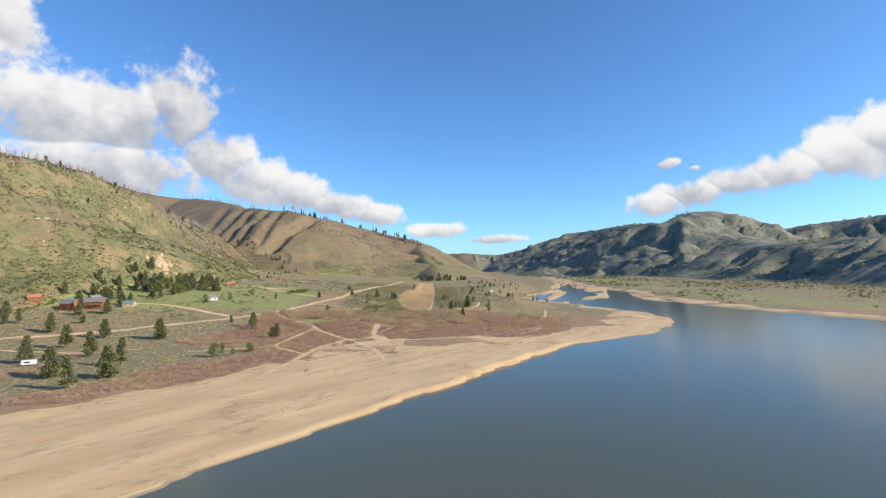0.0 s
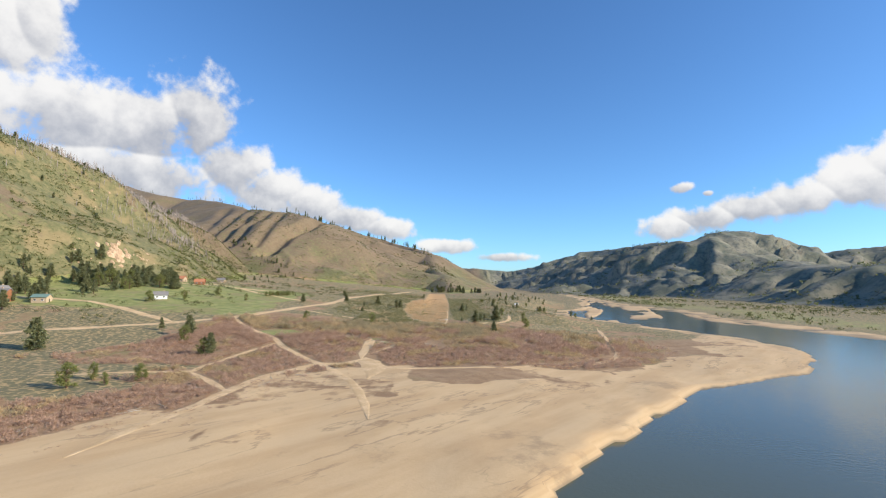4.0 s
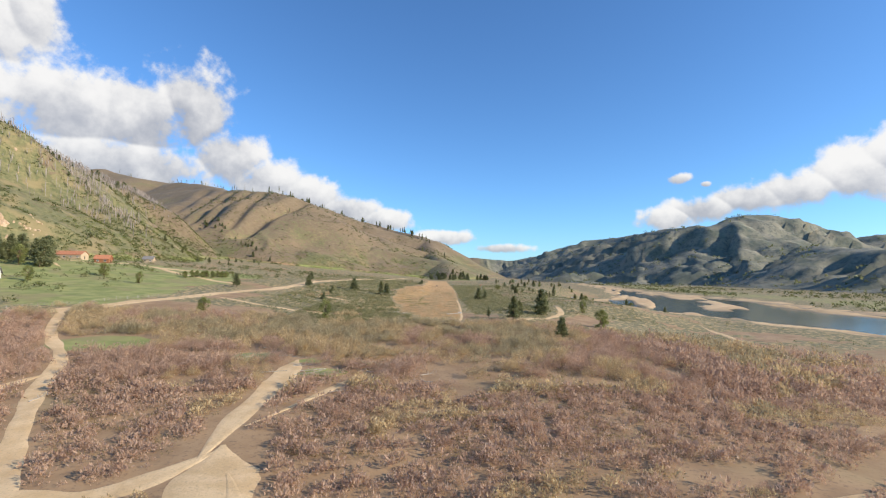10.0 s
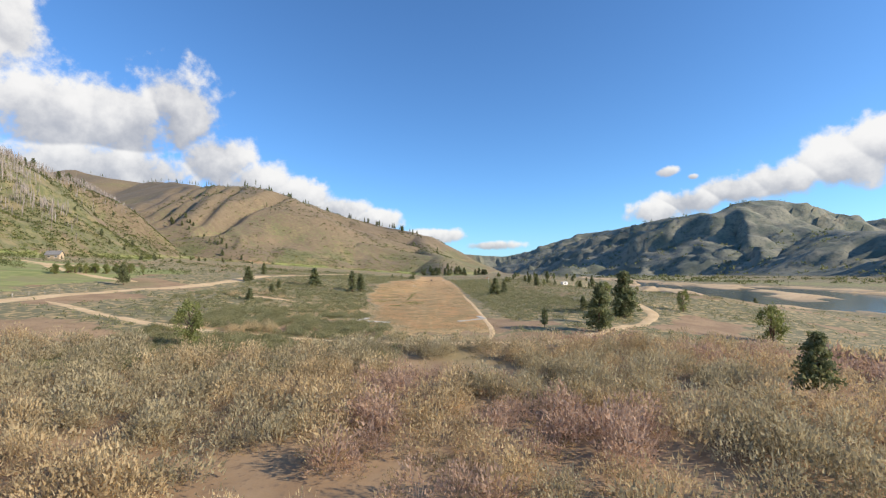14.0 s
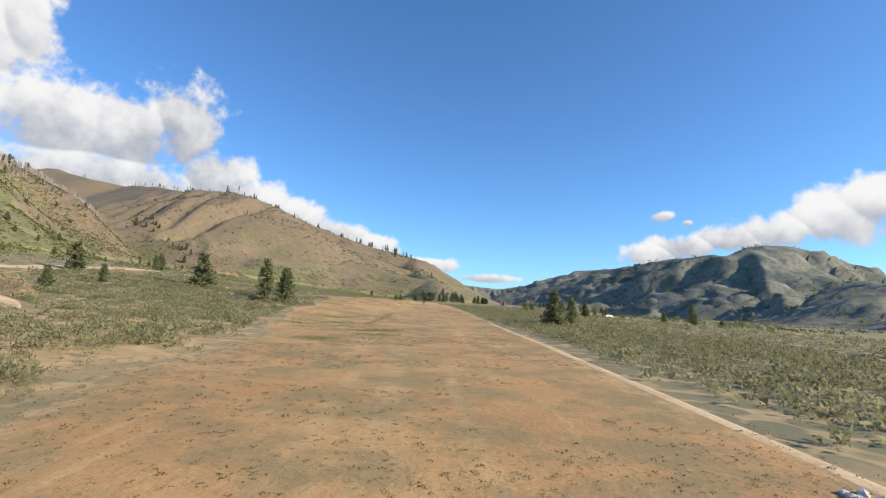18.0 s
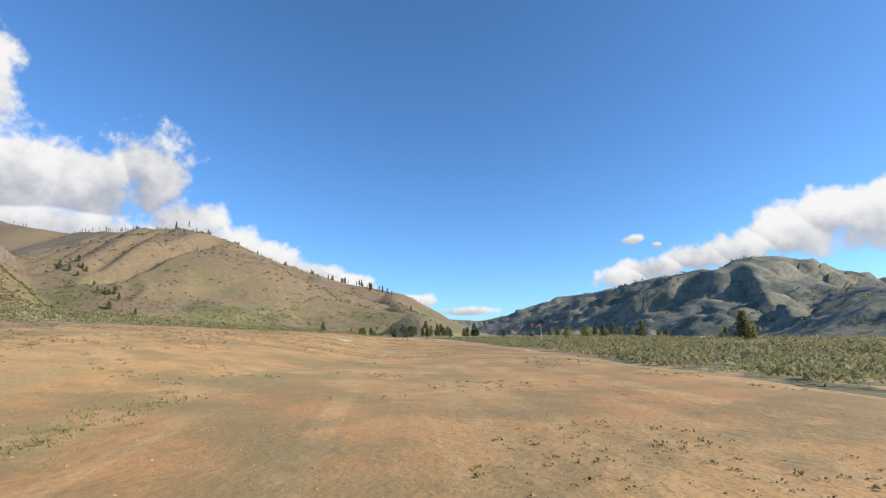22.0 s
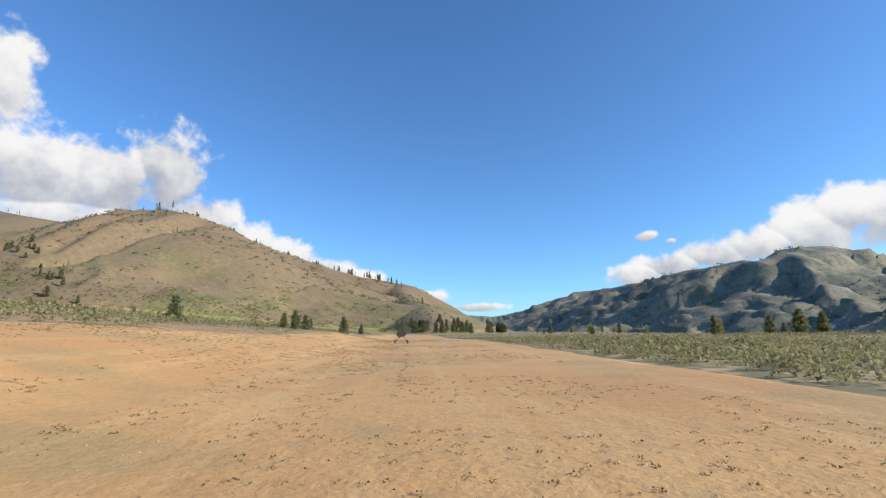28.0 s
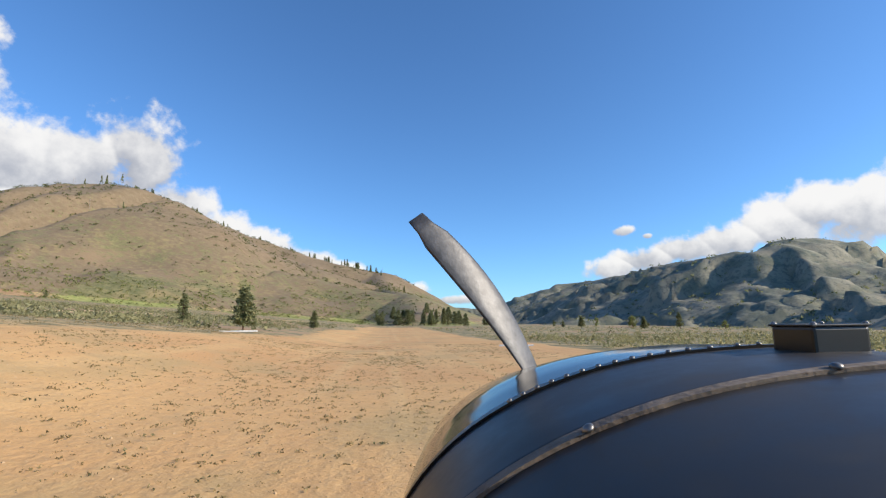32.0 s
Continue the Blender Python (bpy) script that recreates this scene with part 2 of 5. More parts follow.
def height(x, y):
    x, y = np.asarray(x, float), np.asarray(y, float)
    low = bottom(x, y)
    near, far = np.interp(y, BANK_Y, BANK_X), np.interp(y, FAR_Y, FAR_X)
    wob = 5 * fbm(x, y, 40, 3, 21)
    down = step(95, 8, near - x) * step(-90, -40, y)
    low = low * (1 - down) + (WATER + 0.4) * down
    d_near, d_far = x - near + wob, far - x + wob
    inside = np.minimum(d_near, d_far)
    # land rises from the near bank, flats beyond the far one
    low = np.where(d_near < 0, np.maximum(low, WATER + np.minimum(-d_near * 0.05, 1.2)), low)
    low = np.where(d_far < 0, WATER + np.minimum(-d_far * 0.02, 1.0) + np.maximum(-d_far - 150, 0) * 0.01, low)
    bed = WATER - np.clip(inside * 0.06, 0, 1.6)
    # bars of sand that run with the stream
    bar = step(-0.15, 0.2, fbm((x - 0.35 * y) / 18, y / 130, 1, 3, 33)) * step(60, 220, y) * 2.1
    low = np.where(inside > 0, bed + bar, low)
    rough = 0.35 * fbm(x, y, 22, 3, 41) * step(14, 40, np.abs(x + 4) + np.where((y > -10) & (y < 620), 0, 60)) * step(0, 12, np.abs(inside))
    low = low + np.where(inside > 0, 0, rough)
    h, below, run = hills(x, y)
    amp = np.clip((h - low) / 50, 0, 1) * np.clip(below / 45, 0.12, 1)
    wx, wy = x + 40 * fbm(x, y, 130, 2, 51), y + 40 * fbm(x, y, 130, 2, 57)
    gully = 1 - 2 * np.abs(fbm(wx, wy, 230, 4, 61, 0.52))
    spurs = 1 - 2 * np.abs(fbm(run, 0.45 * below, 105, 3, 67, 0.55))
    ribs = 1 - 2 * np.abs(fbm(run + 22 * fbm(x, y, 90, 2, 69), 0.22 * below, 120, 3, 67, 0.5))
    fine_ribs = 1 - 2 * np.abs(fbm(run + 15 * fbm(x, y, 60, 2, 79), 0.25 * below, 48, 3, 77, 0.5))
    right = step(250, 600, x)
    h = h + amp * ((6 - 3 * step(700, 900, y)) * fbm(x, y, 120, 4, 71) + (15 - 14 * step(720, 900, y)) * (1 - right) * (gully - 0.35) + 3 * (1 - right) * step(800, 600, y) * (spurs - 0.35) + right * (5 * (gully - 0.35) + 34 * (ribs - 0.35) + 13 * (fine_ribs - 0.35)))
    k = 5.0
    return np.maximum(low, h) + k * np.exp(-np.abs(h - low) / k) * 0.35 * (h > low - 3 * k) * (inside < -20)


def spread(lo, hi, a, b, fine, grow):
    """Coordinates that lie fine metres apart from a to b, and ever wider beyond."""
    mid = list(np.arange(a, b + 0.1, fine))
    up, d = [], fine
    while (up[-1] if up else mid[-1]) < hi:
        d *= grow
        up.append((up[-1] if up else mid[-1]) + d)
    down, d = [], fine
    while (down[-1] if down else mid[0]) > lo:
        d *= grow
        down.append((down[-1] if down else mid[0]) - d)
    return np.array(down[::-1] + mid + up)


def sheet(name, xs, ys, z_of, material):
    gx, gy = np.meshgrid(xs, ys)
    gz = z_of(gx, gy)
    co = np.stack([gx, gy, gz], -1).reshape(-1, 3)
    w, h = len(xs), len(ys)
    i = (np.arange(h - 1)[:, None] * w + np.arange(w - 1)[None]).ravel()
    quads = np.stack([i, i + 1, i + w + 1, i + w], -1)
    me = bpy.data.meshes.new(name)
    me.from_pydata(co.tolist(), [], quads.tolist())
    me.shade_smooth()
    me.materials.append(material)
    return new(name, me), co


def material(name):
    m = bpy.data.materials.new(name)
    m.use_nodes = True
    return m, Nodes(m.node_tree)


def finish(n, color, rough=0.9, bump=None, strength=0.4, distance=0.1, **more):
    inputs = dict(Base_Color=color, Roughness=rough, **more)
    if bump is not None:
        inputs["Normal"] = n.add("ShaderNodeBump", Height=bump, Strength=strength, Distance=distance)
    n.add("ShaderNodeOutputMaterial", Surface=n.add("ShaderNodeBsdfPrincipled", **inputs))


def ground_material():
    m, n = material("ground")
    at = n.add("ShaderNodeNewGeometry")
    layer = n.tree.nodes.new("ShaderNodeVertexColor")
    layer.layer_name = "cover"
    cover, hill = layer.outputs
    parts = n.tree.nodes.new("ShaderNodeSeparateColor")
    n.put(parts.inputs[0], cover)
    east = n.fill(n.tree.nodes.new("ShaderNodeSeparateXYZ"), Vector=at).outputs[0]
    fine, mid, big = n.noise(at, 1.6, 5), n.noise(at, 0.16, 5), n.noise(at, 0.02, 4)
    jitter = n.math("MULTIPLY", n.math("SUBTRACT", mid, 0.5), 0.9)
    edge = lambda v: n.span(n.math("ADD", v, jitter), 0.4, 0.6)
    sage = n.mix(n.span(fine, 0.35, 0.65), rgb(0.385, 0.268, 0.122), rgb(0.475, 0.338, 0.165))
    sage = n.mix(n.span(big, 0.56, 0.74, 0.0, 0.6), sage, rgb(0.50, 0.350, 0.195))
    sage = n.mix(n.span(n.noise(at, 0.45, 5, 0.6), 0.44, 0.58, 0.0, 0.55), sage, rgb(0.275, 0.232, 0.105))
    clump = n.tree.nodes.new("ShaderNodeTexVoronoi")
    n.fill(clump, Vector=n.mix(0.12, at, n.noise(at, 0.9, 2, 0.5, 1)), Scale=0.62, Randomness=1.0)
    dots = n.math("MULTIPLY", n.span(clump.outputs[0], 0.50, 0.70, 1.0, 0.0), n.span(mid, 0.30, 0.46, 0.55, 0.97))
    north = n.fill(n.tree.nodes.new("ShaderNodeSeparateXYZ"), Vector=at).outputs[1]
    bare = n.math("MULTIPLY", n.span(n.math("ABSOLUTE", n.math("ADD", east, 16.0)), 20.0, 40.0, 1.0, 0.0), n.span(north, 40.0, 100.0, 1.0, 0.12))
    bare = n.math("MULTIPLY", bare, n.span(n.noise(at, 0.06, 5, 0.6), 0.36, 0.60, 0.35, 1.0))
    soil = n.mix(n.span(n.noise(at, 0.9, 6, 0.65), 0.35, 0.65), rgb(0.46, 0.285, 0.118), rgb(0.58, 0.385, 0.175))
    sage = n.mix(n.math("MULTIPLY", bare, 0.8), sage, soil)
    sage = n.mix(n.math("MULTIPLY", dots, n.span(bare, 0.0, 1.0, 1.0, 0.30, False)), sage, rgb(0.158, 0.146, 0.072))
    scrub = n.mix(n.span(mid, 0.35, 0.65), rgb(0.285, 0.178, 0.092), rgb(0.375, 0.245, 0.130))
    scrub = n.mix(n.span(fine, 0.52, 0.7), scrub, rgb(0.23, 0.150, 0.085))
    scrub = n.mix(n.span(big, 0.55, 0.7, 0.0, 0.6), scrub, rgb(0.21, 0.195, 0.075))
    green = n.mix(n.span(mid, 0.35, 0.65), rgb(0.132, 0.130, 0.056), rgb(0.212, 0.186, 0.084))
    green = n.mix(n.span(n.noise(at, 0.4, 6, 0.7), 0.46, 0.62, 0.0, 0.75), green, rgb(0.092, 0.104, 0.038))
    green = n.mix(n.span(n.noise(at, 0.035, 5), 0.48, 0.62, 0.0, 0.75), green, rgb(0.270, 0.205, 0.100))
    lawn = n.mix(n.span(mid, 0.35, 0.65), rgb(0.195, 0.220, 0.060), rgb(0.300, 0.300, 0.100))
    lawn = n.mix(n.span(n.noise(at, 0.06, 4), 0.5, 0.64, 0.0, 0.7), lawn, rgb(0.27, 0.220, 0.100))
    green = n.mix(edge(hill), lawn, green)
    streak = n.tree.nodes.new("ShaderNodeMapping")
    n.put(streak.inputs[0], at)
    streak.vector_type = "TEXTURE"
    streak.inputs[2].default_value, streak.inputs[3].default_value = (0, 0, radians(47)), (60.0, 9.0, 1.0)
    sand = n.mix(n.span(n.noise(streak.outputs[0], 1.0, 6, 0.6), 0.32, 0.66), rgb(0.52, 0.350, 0.180), rgb(0.61, 0.435, 0.238))
    sand = n.mix(n.span(n.noise(at, 0.05, 7, 0.75), 0.56, 0.70, 0.0, 0.55), sand, rgb(0.31, 0.215, 0.122))
    drift = n.math("ABSOLUTE", n.math("SUBTRACT", n.noise(streak.outputs[0], 0.55, 5, 0.65), 0.5))
    drift = n.math("MULTIPLY", n.span(drift, 0.0, 0.018, 0.6, 0.0), n.span(n.noise(at, 0.03, 4), 0.44, 0.58))
    sand = n.mix(drift, sand, rgb(0.30, 0.205, 0.115))
    deep = n.fill(n.tree.nodes.new("ShaderNodeSeparateXYZ"), Vector=at).outputs[2]
    sand = n.mix(n.span(deep, WATER + 0.05, WATER + 0.5, 0.7, 0.0), sand, rgb(0.20, 0.155, 0.10))
    tan = n.mix(n.span(mid, 0.3, 0.7), rgb(0.178, 0.128, 0.074), rgb(0.222, 0.164, 0.100))
    tan = n.mix(n.span(n.noise(at, 0.5, 6, 0.7), 0.5, 0.66, 0.0, 0.5), tan, rgb(0.122, 0.094, 0.050))
    tan = n.mix(n.span(big, 0.5, 0.66, 0.0, 0.6), tan, rgb(0.245, 0.170, 0.098))
    # woods across the river; tones lightened and greyed, painting distance haze into the colour
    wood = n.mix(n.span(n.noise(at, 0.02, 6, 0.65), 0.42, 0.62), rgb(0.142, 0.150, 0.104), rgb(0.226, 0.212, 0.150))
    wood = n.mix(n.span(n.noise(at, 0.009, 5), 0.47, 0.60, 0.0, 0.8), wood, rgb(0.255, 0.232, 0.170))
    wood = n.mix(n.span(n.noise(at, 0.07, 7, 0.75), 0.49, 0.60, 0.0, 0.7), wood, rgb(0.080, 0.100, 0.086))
    c = n.mix(edge(parts.outputs[1]), sage, scrub)
    c = n.mix(edge(hill), c, tan)
    c = n.mix(edge(parts.outputs[2]), c, green)
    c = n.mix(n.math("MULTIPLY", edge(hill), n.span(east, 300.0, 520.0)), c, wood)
    c = n.mix(edge(parts.outputs[0]), c, sand)
    small = n.math("ADD", n.math("MULTIPLY", fine, 0.06), n.math("MULTIPLY", mid, 0.18))
    folds = n.math("MULTIPLY", n.noise(at, 0.022, 7, 0.62), n.math("MULTIPLY", edge(hill), n.span(east, -900.0, 500.0, 4.0, 7.0)))
    finish(n, c, 0.95, n.math("ADD", small, folds), 0.6, 1.0)
    return m


GROUND = ground_material()


def inside_line(x, y, line):
    """How far right of a line of points, which runs with growing y."""
    ly, lx = [p[1] for p in line], [p[0] for p in line]
    return x - np.interp(y, ly, lx)


def runway_edges(y):
    rag = np.zeros(np.shape(y))
    left = 1.6 * fbm(rag + 3.3, np.asarray(y, float), 12, 4, 191) - 13.5 - 10 * step(40, 110, y) + 14 * step(220, 290, y) + 9.5 * step(13, 5, y) + 1.2 * np.sin(y * 0.07)
    right = 1.1 * fbm(rag + 9.1, np.asarray(y, float), 8, 3, 195) * 0.4 + np.interp(y, (0, 65, 140, 230, 330, 620), (14.3, 16.6, 17.8, 20.4, 20.9, 22.0))
    return left, right


PONDS = ((-39, -76.5, 5.8, 6.2), (-81, -67, 13, 9), (-25, -80, 4.0, 2.6), (-14, -80, 2.8, 2.0), (-20, -89, 5.0, 3.4))


def cover_of(x, y, z):
    h = hills(x, y)[0]
    low = bottom(x, y)
    true_x, true_y = x, y
    x, y = x + 9 * fbm(x, y, 30, 3, 201), y + 9 * fbm(x, y, 30, 3, 205)
    near = np.interp(y, BANK_Y, BANK_X)
    far = np.interp(y, FAR_Y, FAR_X)
    beach = inside_line(x, y, ((-700, -420), (-140, -283), (-117, -273), (-104, -248), (-84, -229), (-73, -207), (-54, -189), (-47, -172), (-44, -151), (-32, -149), (-14, -148), (60, -146), (120, -105), (170, -40), (188, 40), (182, 110), (160, 180), (155, 230), (170, 300), (232, 413), (322, 700), (392, 1040), (700, 3000)))
    sand = step(-6, 8, beach) * step(50, 12, x - far) * step(6, -4, h - low)
    sand = np.maximum(sand, 0.22 * step(10, 40, x - far) * step(140, 40, x - far))
    meadow = step(-13, -8, x) * step(45, 25, x) * step(-179, -173, y) * step(-143, -150, y)
    sand = sand * (1 - meadow)
    tuft = step(0.45, 0.6, fbm(x + 0.6 * y, y - 0.3 * x, 22, 4, 181)) * step(-245, -215, y) * step(20, -10, x - near + 25)
    sand = sand * (1 - 0.5 * tuft)
    scrub = step(-172, -150, y + 0.1 * (x + 40)) * step(-5, -32, y - np.maximum(-x - 30, 0) * 0.35)
    scrub = scrub * step(-138, -112, x - 0.1 * y)
    scrub = np.maximum(scrub, step(20, 50, x) * step(-10, -30, y))
    scrub = np.maximum(scrub, np.maximum(tuft, meadow))
    scrub = np.maximum(scrub, step(-46, -30, beach) * step(-300, -270, y) * step(-120, -140, y))
    sand = np.where(tuft > 0, sand + 0.12 * fbm(true_x, true_y, 6, 2, 183), sand)
    hill = step(-4, 10, h - low)
    for px, py, rx, ry in PONDS:
        scrub = scrub * step(0.7, 1.1, np.hypot((true_x - px) / rx, (true_y - py) / ry))
    green = step(-110, -135, x) * step(-40, 10, y) * step(230, 150, y) * step(30, 10, h - low)
    green = np.maximum(green, (0.72 + 0.3 * fbm(x, y, 60, 3, 171)) * hill * step(760, 480, y) * (x < 0))
    green = np.maximum(green, (0.56 + 0.3 * fbm(x, y, 40, 3, 173)) * step(70, 15, h - low) * step(-30, -4, h - low) * (x < 100) * (y > 150))
    green = np.maximum(green, (0.34 + 0.2 * step(110, 20, h - low) + 0.12 * fbm(x, y, 80, 3, 175)) * hill * step(480, 900, y) * (x < 300))
    for px, py, rx, ry in PONDS:
        green = np.maximum(green, step(1.15, 0.75, np.hypot((true_x - px) / rx, (true_y - py) / ry)))
    green = np.maximum(green, 0.5 * step(20, 80, x - far) * step(260, 120, x - far))
    green = np.maximum(green, 0.66 * hill * step(250, 450, x))
    return np.stack([sand, scrub, green, hill], -1)


def make_ground():
    xs = spread(-2600, 3400, -210, 215, 2.5, 1.02)
    ys = spread(-1500, 4900, -400, 470, 2.6, 1.013)
    ob, co = sheet("ground", xs, ys, height, GROUND)
    layer = ob.data.color_attributes.new("cover", "FLOAT_COLOR", "POINT")
    layer.data.foreach_set("color", cover_of(co[:, 0], co[:, 1], co[:, 2]).astype(np.float32).ravel())
    return tagged(ob, "sandy scrub-covered valley floor rising into grassy hills", "ground", kind="structure")


make_ground()


def water_material():
    m, n = material("lake water")
    at = n.add("ShaderNodeNewGeometry")
    wave = n.noise(at, 0.9, 3)
    n.add("ShaderNodeOutputMaterial", Surface=n.add("ShaderNodeBsdfPrincipled", Base_Color=rgb(0.088, 0.098, 0.062), Specular_IOR_Level=0.45, Roughness=0.12, IOR=1.33,
          Normal=n.add("ShaderNodeBump", Height=wave, Strength=0.25, Distance=0.15)))
    return m


water, _ = sheet("water", np.linspace(-900, 1500, 25), np.linspace(-1500, 3000, 40), lambda x, y: np.full(x.shape, WATER), water_material())
tagged(water, "calm greenish reservoir water with sandbars", "water", kind="structure")


def pond_material():
    m, n = material("pond water")
    at = n.add("ShaderNodeNewGeometry")
    c = n.mix(n.span(n.noise(at, 0.35, 5, 0.6), 0.38, 0.62), rgb(0.175, 0.185, 0.062), rgb(0.275, 0.262, 0.110))
    finish(n, c, 0.55, n.noise(at, 2.0, 3), 0.1, 0.02, Specular_IOR_Level=0.2)
    return m


def make_ponds():
    """Shallow green pools in the willow flats, each an uneven disc."""
    mat = pond_material()
    for k, (px, py, rx, ry) in enumerate(PONDS):
        if k in (1, 2):
            continue                                  # these are green meadow
        turn = np.linspace(0, 2 * np.pi, 48, endpoint=False)
        out = 0.92 + 0.22 * fbm(3 * np.cos(turn) + 9 * k, 3 * np.sin(turn), 2.2, 3, 221 + k)
        x, y = px + rx * out * np.cos(turn), py + ry * out * np.sin(turn)
        level = float(np.median(height(x, y))) + 0.06
        bm = bmesh.new()
        rim = [bm.verts.new((a - px, b - py, 0.0)) for a, b in zip(x, y)]
        low = [bm.verts.new((a - px, b - py, -0.8)) for a, b in zip(x, y)]
        bm.faces.new(rim)
        for i in range(48):
            bm.faces.new((low[i], low[(i + 1) % 48], rim[(i + 1) % 48], rim[i]))
        me = bpy.data.meshes.new("pond")
        bm.to_mesh(me)
        bm.free()
        me.materials.append(mat)
        ob = new("pond", me)
        ob.location = (px, py, level)
        tagged(ob, "shallow green pool among bare willows", "pond", kind="structure")


make_ponds()


def dirt_material():
    m, n = material("runway dirt")
    at = n.add("ShaderNodeNewGeometry")
    lengthwise = n.tree.nodes.new("ShaderNodeMapping")
    n.put(lengthwise.inputs[0], at)
    lengthwise.inputs[3].default_value = (1.0, 0.03, 1.0)
    big, mid, fine = n.noise(at, 0.07, 5), n.noise(at, 0.8, 6, 0.65), n.noise(at, 6.0, 5, 0.65)
    ruts = n.noise(lengthwise.outputs[0], 0.9, 4)
    c = n.mix(n.span(big, 0.35, 0.65), rgb(0.46, 0.240, 0.086), rgb(0.54, 0.315, 0.120))
    c = n.mix(n.span(ruts, 0.48, 0.64, 0.0, 0.6), c, rgb(0.57, 0.365, 0.155))
    c = n.mix(n.span(mid, 0.46, 0.72, 0.0, 0.5), c, rgb(0.35, 0.235, 0.105))
    c = n.mix(n.span(n.noise(at, 0.17, 4), 0.50, 0.66, 0.0, 0.55), c, rgb(0.26, 0.215, 0.090))
    c = n.mix(n.span(fine, 0.50, 0.72, 0.0, 0.45), c, rgb(0.27, 0.185, 0.09))
    c = n.mix(n.span(n.noise(at, 13.0, 3), 0.62, 0.74, 0.0, 0.6), c, rgb(0.58, 0.41, 0.24))
    north = n.fill(n.tree.nodes.new("ShaderNodeSeparateXYZ"), Vector=at).outputs[1]
    weedy = n.math("MULTIPLY", n.span(n.noise(at, 0.22, 7, 0.72), 0.42, 0.60, 0.0, 0.75), n.span(north, 250.0, 180.0))
    c = n.mix(weedy, c, rgb(0.25, 0.185, 0.075))
    c = n.mix(n.span(north, 200.0, 290.0, 0.0, 0.25), c, rgb(0.66, 0.42, 0.20))
    layer = n.tree.nodes.new("ShaderNodeVertexColor")
    layer.layer_name = "inner"
    ragged = n.math("ADD", layer.outputs[0], n.math("MULTIPLY", n.math("SUBTRACT", n.noise(at, 0.5, 6, 0.65), 0.5), 1.5))
    verge = n.mix(n.span(mid, 0.35, 0.65), rgb(0.44, 0.275, 0.112), rgb(0.56, 0.370, 0.165))
    verge = n.mix(n.span(n.noise(at, 1.3, 5, 0.65), 0.48, 0.60, 0.0, 0.7), verge, rgb(0.20, 0.175, 0.085))
    c = n.mix(n.span(ragged, 0.62, 0.12), c, verge)
    finish(n, c, 0.95, n.math("ADD", n.math("MULTIPLY", n.noise(at, 2.6, 4, 0.6), 0.8), n.math("MULTIPLY", fine, 0.5)), 0.6, 0.10)
    return m


DIRT = dirt_material()


def make_runway():
    ys = np.arange(-6, 620, 1.0)
    across = np.linspace(0, 1, 29)
    gy = np.repeat(ys[:, None], 29, 1)
    l, r = runway_edges(ys)
    gx = l[:, None] + (r - l)[:, None] * across
    gy = gy + 4.0 * fbm(gx, 0 * gx, 4, 3, 211) * np.clip((14 - gy) / 20, 0, 1)
    gz = height(gx, gy) + 0.06 + 0.07 * step(80, 120, gy)
    gz[0] -= 0.1
    gz[:, 0] -= 0.12
    gz[:, -1] -= 0.12
    co = np.stack([gx, gy, gz], -1).reshape(-1, 3)
    w, h = 29, len(ys)
    i = (np.arange(h - 1)[:, None] * w + np.arange(w - 1)[None]).ravel()
    me = bpy.data.meshes.new("runway")
    me.from_pydata(co.tolist(), [], np.stack([i, i + 1, i + w + 1, i + w], -1).tolist())
    me.shade_smooth()
    inner = np.minimum(gx - l[:, None], (r[:, None] - gx) * 2) / 3.2
    inner = np.clip(np.minimum(inner, (gy + 5) / 9), 0, 1).reshape(-1, 1)
    layer = me.color_attributes.new("inner", "FLOAT_COLOR", "POINT")
    layer.data.foreach_set("color", np.concatenate([np.repeat(inner, 3, 1), inner * 0 + 1], 1).astype(np.float32).ravel())
    me.materials.append(DIRT)
    tagged(new("runway", me), "reddish dirt and gravel airstrip with worn wheel tracks", "runway", kind="structure")


make_runway()


# ---- plants ----
rng = np.random.default_rng(7)


def leaf_material(name, dark, light, rough=0.75, fine=0.9, speck=0.6):
    m, n = material(name)
    at = n.add("ShaderNodeNewGeometry")
    island = n.tree.nodes.new("ShaderNodeNewGeometry").outputs["Random Per Island"]
    tone = n.math("ADD", n.math("MULTIPLY", island, speck), n.math("MULTIPLY", n.noise(at, fine, 2), 1.1 - speck))
    c = n.mix(n.span(tone, 0.25, 0.85), rgb(*dark), rgb(*light))
    solid = n.add("ShaderNodeBsdfPrincipled", Base_Color=c, Roughness=rough, Specular_IOR_Level=0.2)
    thin = n.add("ShaderNodeBsdfTranslucent", Color=c)
    n.add("ShaderNodeOutputMaterial", Surface=n.add("ShaderNodeMixShader", i0=0.45, i1=solid, i2=thin))
    return m


def bark_material(name, dark, light):
    m, n = material(name)
    at = n.add("ShaderNodeTexCoord", 3)
    c = n.mix(n.span(n.noise(at, 6.0, 5), 0.35, 0.65), rgb(*dark), rgb(*light))
    finish(n, c, 0.9, n.noise(at, 9.0, 4), 0.6, 0.05)
    return m


